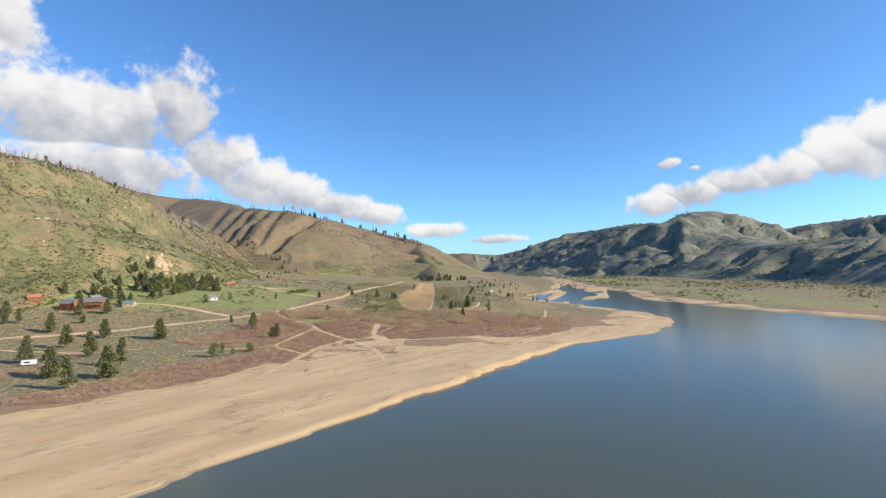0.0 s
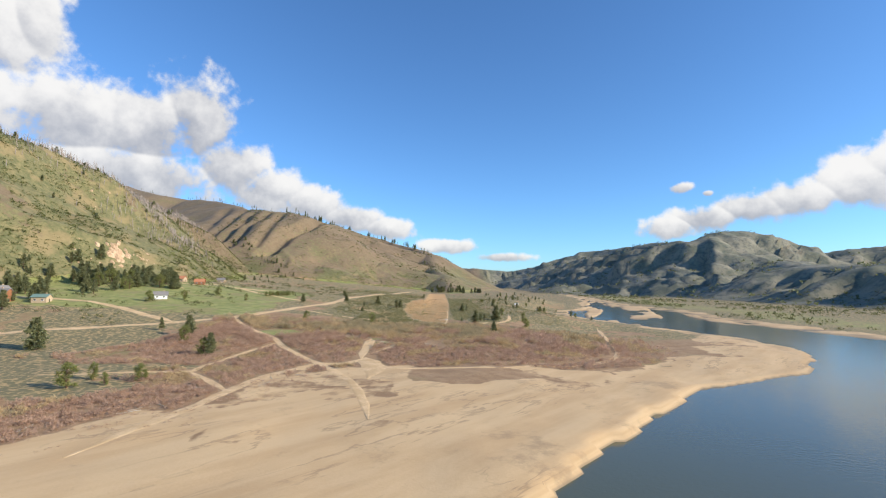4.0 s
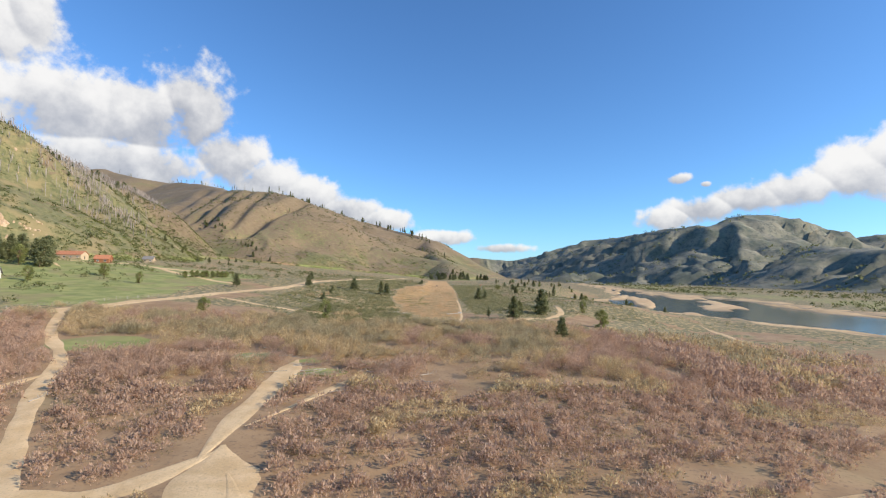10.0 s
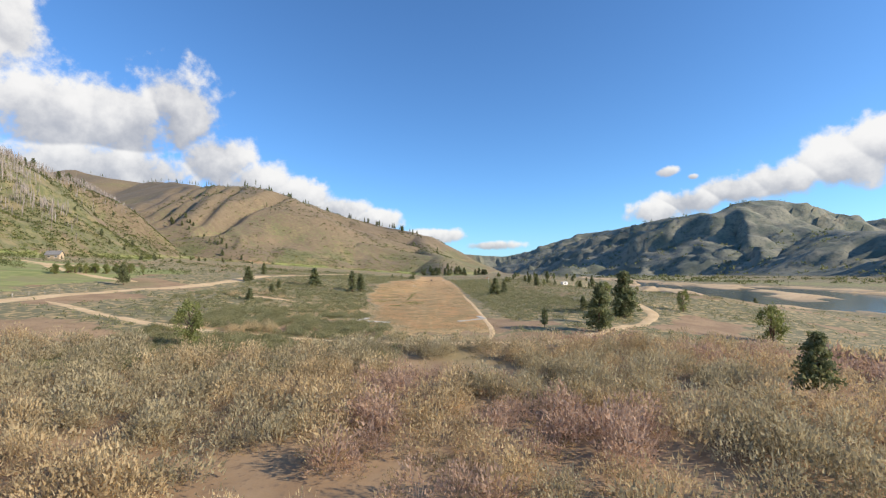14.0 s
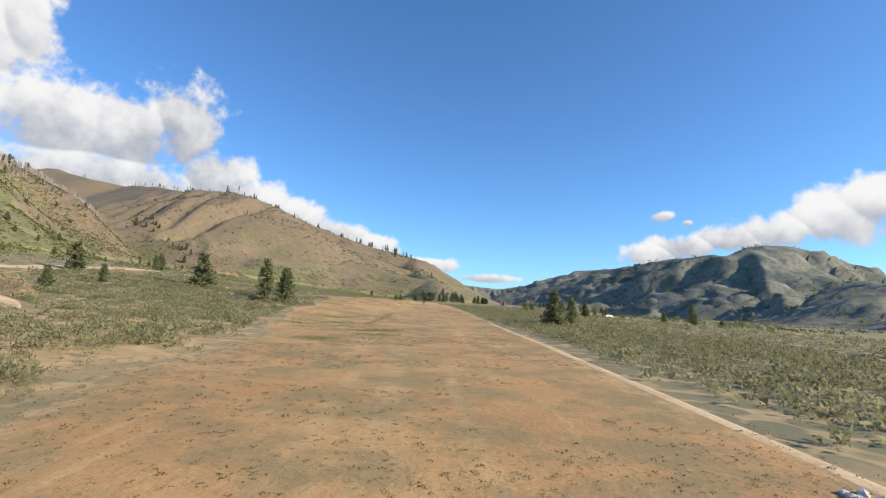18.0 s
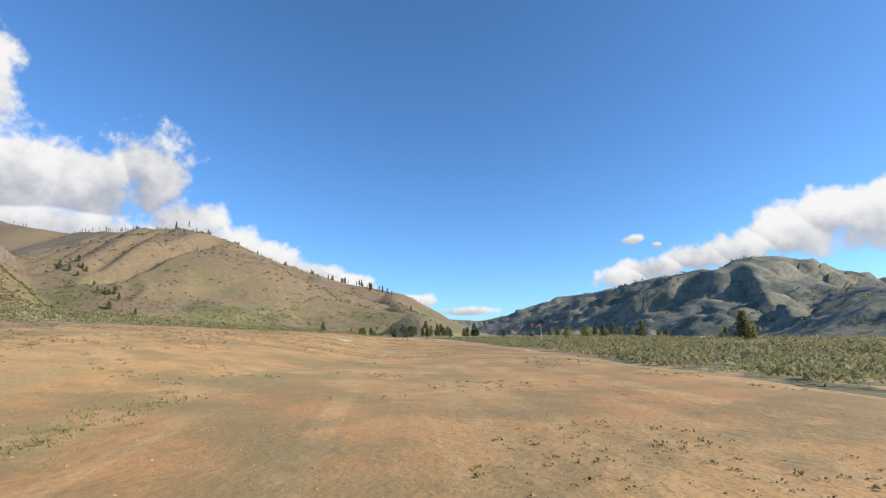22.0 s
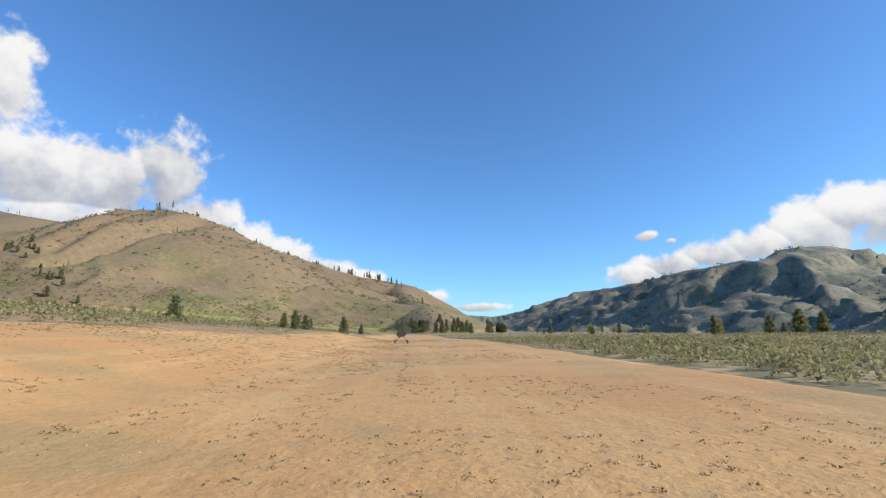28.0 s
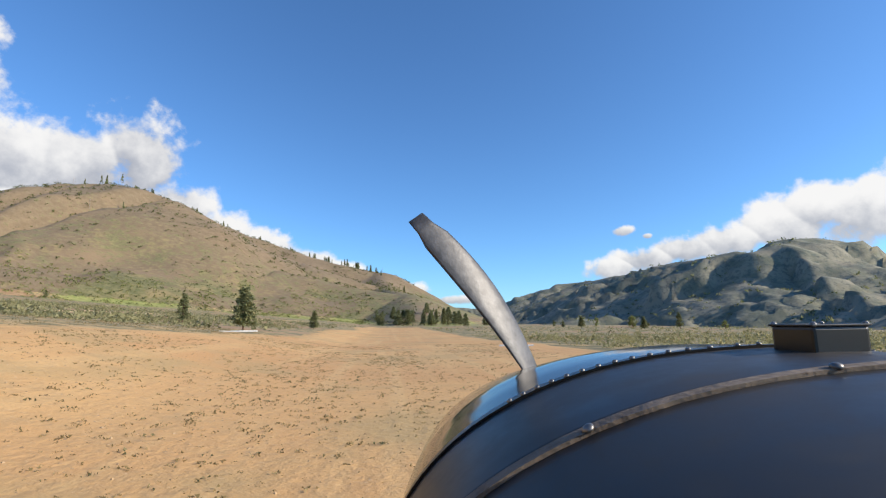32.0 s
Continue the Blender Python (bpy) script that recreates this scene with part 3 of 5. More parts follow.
NEEDLES = leaf_material("pine needles", (0.132, 0.150, 0.068), (0.295, 0.298, 0.150))
LEAVES = leaf_material("cottonwood leaves", (0.160, 0.182, 0.056), (0.33, 0.336, 0.122))
SAGE = leaf_material("sagebrush leaves", (0.175, 0.172, 0.080), (0.395, 0.368, 0.195), fine=0.35, speck=0.35)
TWIGS = leaf_material("bare willow twigs", (0.36, 0.235, 0.165), (0.61, 0.430, 0.310), fine=0.40, speck=0.16)
BUDDING = leaf_material("budding willow shoots", (0.37, 0.276, 0.150), (0.68, 0.52, 0.300), fine=0.30, speck=0.16)
LEAFING = leaf_material("leafing willow shoots", (0.29, 0.240, 0.140), (0.56, 0.465, 0.285), fine=0.3, speck=0.16)
BUSH = leaf_material("green bush leaves", (0.088, 0.102, 0.036), (0.205, 0.210, 0.080), fine=0.2)
TUFT = leaf_material("grey-green weed tufts", (0.13, 0.125, 0.060), (0.29, 0.255, 0.13))
STRAW = leaf_material("dry grass", (0.20, 0.155, 0.07), (0.38, 0.29, 0.14))
PINE_BARK = bark_material("pine bark", (0.10, 0.06, 0.04), (0.21, 0.13, 0.08))
BURNT_WOOD = bark_material("burnt grey trunks", (0.23, 0.192, 0.165), (0.40, 0.345, 0.30))
GREY_WOOD = bark_material("weathered dead wood", (0.27, 0.235, 0.19), (0.48, 0.43, 0.36))


def triangles(name, corners, mat):
    """A mesh of loose triangles from an array n x 3 x 3."""
    n = len(corners)
    me = bpy.data.meshes.new(name)
    me.vertices.add(3 * n)
    me.vertices.foreach_set("co", np.asarray(corners, np.float32).ravel())
    me.loops.add(3 * n)
    me.loops.foreach_set("vertex_index", np.arange(3 * n, dtype=np.int32))
    me.polygons.add(n)
    me.polygons.foreach_set("loop_start", np.arange(0, 3 * n, 3, dtype=np.int32))
    me.update(calc_edges=True)
    me.materials.append(mat)
    return me


def tufts(centre, out, size, r, thin=0.45, reach=1.1):
    """Triangles about the centres: each a leaf clump that points outwards."""
    n = len(centre)
    out = out / (np.linalg.norm(out, axis=1, keepdims=True) + 1e-6)
    side = np.cross(out, r.normal(size=(n, 3)))
    side /= np.linalg.norm(side, axis=1, keepdims=True) + 1e-6
    size = np.broadcast_to(np.asarray(size, float), (n,))[:, None]
    return np.stack([centre - side * size * thin, centre + side * size * thin, centre + out * size * reach], 1)


def tube(bm, a, b, ra, rb, sides=6):
    """A tapered rod from a to b, added to bm."""
    a, b = Vector(a), Vector(b)
    q = (b - a).to_track_quat("Z", "Y").to_matrix()
    rings = []
    for c, r in ((a, ra), (b, rb)):
        rings.append([bm.verts.new(c + q @ Vector((r * math.cos(2 * math.pi * k / sides), r * math.sin(2 * math.pi * k / sides), 0))) for k in range(sides)])
    for k in range(sides):
        bm.faces.new((rings[0][k], rings[0][(k + 1) % sides], rings[1][(k + 1) % sides], rings[1][k]))
    bm.faces.new(rings[1])
    bm.faces.new(rings[0][::-1])


def part(name, bm, mat, parent, label=""):
    me = bm if isinstance(bm, bpy.types.Mesh) else bpy.data.meshes.new(name)
    if not isinstance(bm, bpy.types.Mesh):
        bmesh.ops.recalc_face_normals(bm, faces=bm.faces)
        bm.to_mesh(me)
        bm.free()
        me.materials.append(mat)
    ob = new(name, me)
    ob.parent = parent
    return tagged(ob, label) if label else ob


def pine_tree(tall, wide, seed, fullness=1.0, low=0.12):
    """A ponderosa: a trunk with limbs, and whorls of drooping needle clumps."""
    r = np.random.default_rng(seed)
    top = new("pine_tree")
    bm = bmesh.new()
    lean = r.normal(0, 0.02, 2) * tall
    tube(bm, (0, 0, -0.4), (lean[0] * 0.5, lean[1] * 0.5, tall * 0.5), 0.024 * tall, 0.015 * tall, 8)
    tube(bm, (lean[0] * 0.5, lean[1] * 0.5, tall * 0.5), (lean[0], lean[1], tall * 0.97), 0.015 * tall, 0.003 * tall, 8)
    centres, outs = [], []
    levels = int(15 * fullness) + 3
    for k in range(levels):
        f = low + (0.97 - low) * (k + r.uniform(-0.3, 0.3)) / levels
        reach = wide * 0.5 * (1 - (max(0.0, f - low) / (1 - low)) ** 1.5) * r.uniform(0.75, 1.1) + 0.03 * wide
        reach *= 0.75 + 0.25 * min(1, (f - low) * 6)
        for j in range(int(5 + 3 * (1 - f))):
            if r.uniform() < 0.13:
                continue
            a = r.uniform(0, 6.283)
            length = reach * r.uniform(0.65, 1.12)
            base = np.array([lean[0] * f, lean[1] * f, f * tall])
            tip = base + [math.cos(a) * length, math.sin(a) * length, length * r.uniform(-0.25, 0.22)]
            tube(bm, base, base + (tip - base) * 0.8, 0.004 * tall, 0.0015 * tall, 3)
            for g in np.linspace(0.3, 1.0, 5):
                p = base + (tip - base) * g
                m = 5
                centres.append(p + r.normal(0, 0.042 * wide, (m, 3)))
                outs.append((tip - base) * 0.6 + r.normal(0, 0.5 * length + 0.1, (m, 3)) + [0, 0, 0.2 * length])
    crown = tufts(np.concatenate(centres), np.concatenate(outs), 0.085 * wide * r.uniform(0.7, 1.3, sum(len(c) for c in centres)), r)
    part("trunk", bm, PINE_BARK, top)
    part("crown", triangles("pine crown", crown, NEEDLES), NEEDLES, top)
    return tagged(top, "dark green ponderosa pine standing in sagebrush", "tree")


def leafy_tree(tall, wide, seed):
    r = np.random.default_rng(seed)
    top = new("cottonwood_tree")
    bm = bmesh.new()
    for k in range(3):
        a = 2.1 * k + r.uniform(0, 1)
        tube(bm, (0, 0, -0.3), (math.cos(a) * 0.09 * wide, math.sin(a) * 0.09 * wide, tall * 0.45), 0.022 * tall, 0.014 * tall, 7)
    centres, outs = [], []
    for k in range(26):
        a, f = r.uniform(0, 6.283), 0.12 + 0.84 * (k + r.uniform()) / 26
        spread_f = wide * 0.40 * math.sin(math.pi * min(1, (f + 0.12) / 1.12)) ** 0.7 * r.uniform(0.35, 1.1)
        tip = np.array([math.cos(a) * spread_f, math.sin(a) * spread_f, f * tall])
        tube(bm, (0, 0, tall * max(0.05, f - 0.25)), tip, 0.010 * tall, 0.003 * tall, 5)
        m = 85
        p = tip + r.normal(0, 1, (m, 3)) * [0.075 * wide, 0.075 * wide, 0.055 * tall]
        centres.append(p)
        outs.append(p - [0, 0, tall * 0.45] + r.normal(0, 0.3 * wide, (m, 3)))
    crown = tufts(np.concatenate(centres), np.concatenate(outs), 0.055 * wide, r)
    part("trunk", bm, PINE_BARK, top)
    part("crown", triangles("leafy crown", crown, LEAVES), LEAVES, top)
    return tagged(top, "rounded green cottonwood with fresh spring leaves", "tree")


def snag(tall, seed, needles):
    """A burnt trunk on the ridge; some keep a few green boughs."""
    r = np.random.default_rng(seed)
    top = new("burnt_tree")
    bm = bmesh.new()
    tube(bm, (0, 0, -1.0), (r.normal(0, 0.02) * tall, r.normal(0, 0.02) * tall, tall), 0.018 * tall, 0.004 * tall, 5)
    for k in range(9):
        a, f = r.uniform(0, 6.283), r.uniform(0.35, 0.95)
        d = 0.12 * tall * (1.1 - f)
        tube(bm, (0, 0, f * tall), (math.cos(a) * d, math.sin(a) * d, (f + 0.02) * tall), 0.004 * tall, 0.002 * tall, 3)
    part("trunk", bm, BURNT_WOOD, top)
    if needles:
        f = r.uniform(0.3, 1, 150)
        a = r.uniform(0, 6.283, 150)
        d = 0.13 * tall * (1.15 - f) * r.uniform(0.2, 1, 150)
        p = np.stack([np.cos(a) * d, np.sin(a) * d, f * tall], -1)
        part("crown", triangles("sparse crown", tufts(p, p * [1, 1, 0.1], 0.06 * tall, r), NEEDLES), NEEDLES, top)
    return tagged(top, "tall burnt pine standing on a bare ridge", "tree", "burnt trees along the ridge")


def at_ground(x, y, turn=0.0, size=1.0, sink=0.0):
    return Matrix.Translation((x, y, float(height(x, y)) - sink)) @ Matrix.Rotation(turn, 4, "Z") @ Matrix.Scale(size, 4)


def place(ob, x, y, turn, size):
    """A copy of a thing, grown to size, on the ground."""
    made = copy_thing(ob, at_ground(x, y, turn))
    made.scale = (size, size, size)
    return made


def drop_first(ob):
    for o in (*ob.children_recursive, ob):
        bpy.data.objects.remove(o)


PINES = [pine_tree(10, 5.8, 11), pine_tree(10, 6.4, 12, 1.1, 0.06), pine_tree(10, 4.6, 13, 0.9, 0.16), pine_tree(10, 6.0, 14, 1.0, 0.16)]
LEAFY = [leafy_tree(8, 6.5, 21), leafy_tree(8, 5.2, 22)]
SNAGS = [snag(10, 31, False), snag(10, 32, True), snag(10, 33, False), snag(10, 34, True)]

# single pines: x, y, height
PINE_SPOTS = ((-205, -187, 15), (-163, -224, 15), (-138, -247, 15), (-221, -137, 15), (-180, -174, 15), (-135, -228, 15), (-145, -203, 15), (-215, -109, 13.8), (-267, -90, 15), (-173, -116, 15), (-144, -69, 7.4), (-122, -83, 11.3), (-91, -125, 9.8), (30, 108, 7.6), (24, -1, 4), (41, -46, 7.1), (43, 33, 4), (-80, 125, 7.2), (-92, 181, 6.0), (-57, 86, 4), (-60, 104, 4), (-54, 56, 4), (34, 109, 6.7), (-110, 84, 8), (-95, 190, 7), (-50, 124, 8.5), (-31, 111, 9.5), (-28, 115, 8), (33, -6, 9.5), (51, 25, 12), (38, 8, 7), (-14, 311, 2.6), (-13, 314.5, 3.4), (-13, 322, 2.8), (-25, 385, 4.4), (-13, 372, 5.2), (-14, 430, 4.5), (-28, 305, 4))
for k, (x, y, tall) in enumerate(PINE_SPOTS):
    place(PINES[k % 4], x, y, k * 2.4, tall / 10)
# the grove at the far end of the strip
for k in range(34):
    x, y = -8 + 120 * rng.uniform(), 690 + 70 * rng.uniform()
    ob = place(PINES[k % 4], x, y, k * 1.7, rng.uniform(0.8, 1.35))
    tagged(ob, "pine in a dark grove beyond the airstrip", "tree", "pine grove")
# pines round the houses
for k in range(44):
    x, y = -255 - 90 * rng.uniform() ** 0.8, -70 + 170 * rng.uniform()
    ob = place(PINES[k % 4], x, y, k * 1.3, rng.uniform(0.6, 1.35))
    tagged(ob, "pine among the houses below the green slope", "tree", "pines by the houses")
for k in range(58):
    a, d = rng.uniform(0, 6.283), math.sqrt(rng.uniform())
    x, y = -282 + 58 * d * math.cos(a), 106 + 38 * d * math.sin(a) - 0.2 * (58 * d * math.cos(a))
    ob = place(LEAFY[k % 2] if k % 3 == 0 else PINES[k % 4], x, y, k * 1.7, rng.uniform(0.75, 1.7))
    tagged(ob, "tall tree in the grove behind the cottage lawn", "tree", "grove by the lawn")
# the hedge beyond the lawn
for k in range(22):
    f = k / 21
    ob = place(LEAFY[k % 2], -150 + 14 * f + rng.normal(0, 1.5), 104 + 34 * f + rng.normal(0, 1.5), k * 1.3, rng.uniform(0.36, 0.56))
    tagged(ob, "dense green hedge bush beyond the lawn", "bush", "hedge bushes")
# scattered pines on the slopes and across the river
for k in range(60):
    x, y = -250 - 260 * rng.uniform(), 130 + 600 * rng.uniform()
    tagged(place(PINES[k % 4], x, y, k * 1.9, rng.uniform(0.35, 0.85)), "small pine on the grassy hillside", "tree", "hillside pines")
for k in range(46):
    y = 120 + 520 * rng.uniform()
    x = 60 + 110 * rng.uniform() + 0.12 * max(0, y - 300)
    tagged(place(PINES[k % 4] if k % 3 else LEAFY[k % 2], x, y, k * 2.1, rng.uniform(0.35, 0.8)), "tree on the flat beside the river", "tree", "riverside trees")
for k, (x, y, tall) in enumerate(((-106, -185, 7.5), (-107, -172, 5.5), (-91, -173, 5.5), (-98, -180, 4), (-94, -125, 7), (-117, -97, 8), (-79, -18, 6.0), (-36, -18, 7.0), (68, -3, 7), (74, 40, 6), (60, 62, 6), (-150, 60, 6), (-182, 80, 7), (-190, 40, 7.5), (-205, 20, 8))):
    place(LEAFY[k % 2], x, y, k * 1.1, tall / 8)
# burnt trees that follow the crests
for fall, line in RIDGES[:3]:
    for (ax, ay, az), (bx, by, bz) in zip(line, line[1:]):
        many = int(math.hypot(bx - ax, by - ay) / 24)
        for k in range(many):
            f = rng.uniform()
            x, y = ax + f * (bx - ax) + rng.normal(0, 14), ay + f * (by - ay) + rng.normal(0, 14)
            if ay > -100 and y < 2300:
                place(SNAGS[int(rng.integers(4))], x, y, rng.uniform(0, 6), rng.uniform(0.9, 1.9))
# dark pines along the crest of the brown spur
CREST = ((-445, 1102, 1), (-425, 1156, 2), (-420, 1335, 6), (-421, 1370, 6), (-419, 1512, 7), (-400, 1640, 3), (-383, 1765, 6), (-320, 1850, 4), (-236, 1836, 4), (-195, 1806, 6), (-131, 1739, 5), (-92, 1690, 5), (-50, 1530, 3), (-8, 1370, 1), (30, 1180, 1))
for cx, cy, many in CREST:
    for k in range(many):
        ob = place(PINES[2], cx + rng.normal(0, 9), cy + rng.normal(0, 14), k * 1.1 + cx, rng.uniform(1.3, 2.6))
        ob.scale.x *= 0.62
        ob.scale.y *= 0.62
        tagged(ob, "narrow dark pine on the crest of the brown spur", "tree", "pines along the crest")
for k in range(40):
    (ax, ay, _), (bx, by, _) = RIDGES[0][1][2 + k % 3], RIDGES[0][1][3 + k % 3]
    f = rng.uniform()
    tagged(place(PINES[k % 4], ax + f * (bx - ax) + abs(rng.normal(0, 22)), ay + f * (by - ay) + rng.normal(0, 14), k * 1.7, rng.uniform(0.6, 1.5)), "dark pine among burnt trunks on the green ridge", "tree", "pines on the green ridge")
# the dark line of pines in the gully beside the brown hill
for k in range(22):
    f = rng.uniform()
    kind = SNAGS[1] if k % 5 == 0 else PINES[k % 4]
    tagged(place(kind, -515 + 175 * f + rng.normal(0, 9), 880 - 150 * f + rng.normal(0, 9), k * 1.9, rng.uniform(0.5, 1.25)), "dark pine in the gully beside the brown hill", "tree", "gully pines")
for ob in PINES + LEAFY + SNAGS:
    drop_first(ob)


# ---- low growth ----
def domes(spots, wide, tall, each, leaf, r, upright=0.4, thin=0.45, reach=1.1, loose=0.25):
    """Triangles of many bushes: spots n x 3, sizes n."""
    n = len(spots)
    a, u = r.uniform(0, 2 * np.pi, (n, each)), r.uniform(0, 1, (n, each))
    d = np.sqrt(r.uniform(0, 1, (n, each)))
    h = np.sqrt(np.clip(1 - d * d, 0, 1)) * (0.35 + 0.65 * u)
    p = np.stack([np.cos(a) * d * wide[:, None] / 2, np.sin(a) * d * wide[:, None] / 2, h * tall[:, None]], -1)
    out = p * [1, 1, 0.6] + np.array([0, 0, upright]) * tall[:, None, None] + r.normal(0, loose, p.shape) * wide[:, None, None]
    size = leaf * np.repeat(wide, each)
    return tufts((p + spots[:, None]).reshape(-1, 3), out.reshape(-1, 3), size * r.uniform(0.6, 1.3, n * each), r, thin, reach)


def shoots(spots, wide, tall, each, thin, r):
    """Triangles of upright bare shoots."""
    n = len(spots)
    a, d = r.uniform(0, 2 * np.pi, (n, each)), r.uniform(0, 1, (n, each))
    foot = np.stack([np.cos(a) * d * wide[:, None] * 0.22, np.sin(a) * d * wide[:, None] * 0.22, 0 * a - 0.1], -1)
    tip = np.stack([np.cos(a) * d * wide[:, None] * 0.6, np.sin(a) * d * wide[:, None] * 0.6, tall[:, None] * r.uniform(0.55, 1.05, (n, each)) * (1 - 0.35 * d)], -1)
    mid = foot * 0.35 + tip * 0.65
    side = np.stack([-np.sin(a + r.normal(0, 0.8, a.shape)), np.cos(a), 0 * a], -1) * (thin * wide)[:, None, None]
    s = spots[:, None]
    return np.stack([mid - side + s, mid + side + s, tip + s], 2).reshape(-1, 3, 3), np.stack([mid + side + s, mid - side + s, foot + s], 2).reshape(-1, 3, 3)


def scatter(count, x0, x1, y0, y1, keep, r):
    x, y = r.uniform(x0, x1, count), r.uniform(y0, y1, count)
    ok = keep(x, y)
    x, y = x[ok], y[ok]
    return np.stack([x, y, height(x, y)], -1)


# the tracks: width, and points along
TRACKS = (
    ("gravel_road", 8.0, ((-330, -112), (-290, -105), (-239, -95), (-180, -67), (-124, -22), (-102, 48), (-88, 110), (-81, 189), (-62, 390), (-45, 640))),
    ("dirt_track", 3.4, ((-124, -24), (-102, -56), (-79, -82), (-66, -104), (-47, -131), (-40, -140), (-33, -151), (-22, -172), (-14, -196), (-10, -214))),
    ("dirt_track", 2.8, ((-72, -93), (-75, -107), (-79, -122), (-82, -150), (-82, -159), (-98, -160), (-130, -168))),
    ("dirt_track", 3.0, ((-82, -159), (-66, -176), (-54, -190))),
    ("dirt_track", 5.5, ((-28, -79), (-27, -93), (-26.7, -114), (-25, -131))),
    ("dirt_track", 4.6, ((-24, -128), (-28, -135), (-33, -139.5), (-41, -140), (-46, -150), (-52, -163), (-55, -180), (-57, -195), (-59, -212), (-64, -240))),
    ("bare_patch", 11.0, ((-24, -126), (-20, -138), (-17, -150), (-17, -168))),
    ("dirt_track", 2.0, ((-11, -89), (-17, -103), (-24, -119))),
    ("dirt_track", 3.0, ((-20, -134), (-12, -146), (0, -147), (40, -142), (90, -110), (124, 6), (132, 40))),
    ("dirt_track", 3.0, ((-97, 32), (-61, 6), (-43, -4), (-24, -10), (-8, -15), (10, -17), (25, -15), (43, 5), (53, 18), (62, 34), (66, 62))),
    ("edge_line", 1.3, ((11, -15), (13.4, 0), (15.6, 65), (16.6, 140), (19.2, 230), (19.6, 330))),
    ("gravel_road", 5.0, ((-152, -45), (-190, -20), (-230, 2), (-280, 8), (-330, -4))),
    ("gravel_road", 5.0, ((-112, 96), (-132, 104), (-154, 118), (-190, 150), (-222, 178), (-234, 176), (-232, 160), (-240, 150), (-262, 150), (-268, 142), (-250, 122), (-222, 100))),
    ("bare_patch", 12.0, ((-200, 150), (-189, 154), (-177, 157), (-160, 163))),
    ("bare_patch", 3.5, ((-68, 64), (-57, 70), (-46, 66), (-38, 58))),
    ("dirt_track", 3.0, ((-290, -130), (-230, -150), (-190, -160), (-165, -150))),
)


def far_from_tracks(x, y, gap=0.6):
    near = np.full(np.shape(x), 1e9)
    for _, wide, line in TRACKS:
        for (ax, ay), (bx, by) in zip(line, line[1:]):
            dx, dy = bx - ax, by - ay
            f = np.clip(((x - ax) * dx + (y - ay) * dy) / (dx * dx + dy * dy), 0, 1)
            near = np.minimum(near, np.hypot(x - ax - f * dx, y - ay - f * dy) - wide / 2)
    l, r = runway_edges(y)
    strip = (x > l - 1) & (x < r + 1) & (y > -8)
    return (near > gap) & ~strip


def grow(name, tris, mat, label, category):
    tagged(new(name, triangles(name, tris, mat)), label, category, kind="stuff")


def willow_keep(x, y):
    c = cover_of(x, y, None)
    meadow = (x > -13) & (y < -146)
    for px, py, rx, ry in PONDS:
        meadow = meadow | (np.hypot((x - px) / (rx + 0.8), (y - py) / (ry + 0.8)) < 1.05)
    return (c[:, 1] > 0.5) & (c[:, 0] < 0.3) & ~meadow & far_from_tracks(x, y) & (fbm(x, y, 11, 3, 81) > -0.75)


spots = np.concatenate([scatter(27000, -190, 60, -270, -98, willow_keep, rng), scatter(5200, 60, 135, -150, -20, lambda x, y: willow_keep(x, y) & (rng.uniform(size=len(x)) < step(140, 60, x)), rng), scatter(5600, -130, 60, -98, -18, lambda x, y: willow_keep(x, y) & (fbm(x, y, 9, 3, 83) > -0.7), rng)])
kind = fbm(spots[:, 0], spots[:, 1], 14, 3, 91) + 1.0 * step(-95, -50, spots[:, 1])
grown = step(-112, -85, spots[:, 1])
tall = (0.9 + 1.5 * rng.uniform(size=len(spots)) ** 1.4) * (0.8 + 0.85 * grown)
wide = tall * rng.uniform(0.75, 1.2, len(spots)) * (1.25 - 0.1 * grown)
near_strip = (spots[:, 1] > -98) & (spots[:, 0] < 60)
for low, high, name, mat, label in ((-9, 0.55, "willow_scrub", TWIGS, "reddish brown bare willow thicket on the old lakebed"), (0.55, 1.15, "budding_scrub", BUDDING, "yellowish budding willow bushes near the runway threshold"),
                                    (1.15, 9, "leafing_scrub", LEAFING, "olive willow bushes coming into leaf near the runway threshold")):
    chosen = (kind >= low) & (kind < high)
    heaps = []
    for which, each, leaf, thin, reach in ((chosen & near_strip, 210, 0.062, 0.30, 1.35), (chosen & ~near_strip, 34, 0.15, 0.36, 1.3)):
        heaps += list(shoots(spots[which], wide[which], tall[which], 7, 0.007, rng))
        heaps.append(domes(spots[which], wide[which], tall[which] * 0.85, each, leaf, rng, 0.5, thin, reach, 0.24))
    grow(name, np.concatenate(heaps), mat, label, "scrub")


spots = scatter(11000, -100, 40, -130, -20, lambda x, y: willow_keep(x, y) & (fbm(x, y, 5, 3, 87) > -0.2), rng)
tall = rng.uniform(0.15, 0.55, len(spots))
grow("dry_undergrowth", domes(spots, tall * 2.6, tall, 22, 0.11, rng, 0.6, 0.25, 2.0, 0.4), STRAW, "dry grass and fallen twigs between the willows", "undergrowth")
spots = np.array([(-31, -5.5), (-33, -8), (-29, -3), (-34.5, -6), (-27.5, -5), (-32, -3)])
spots = np.concatenate([spots, height(spots[:, 0], spots[:, 1])[:, None]], 1)
tall = np.array([2.4, 2.0, 2.2, 1.6, 1.7, 1.5])
grow("yellow_willow", domes(spots, tall * 1.7, tall, 900, 0.035, rng, 0.6, 0.4, 1.4, 0.35), BUDDING, "large yellowish willow clump beside the dirt track", "bush")


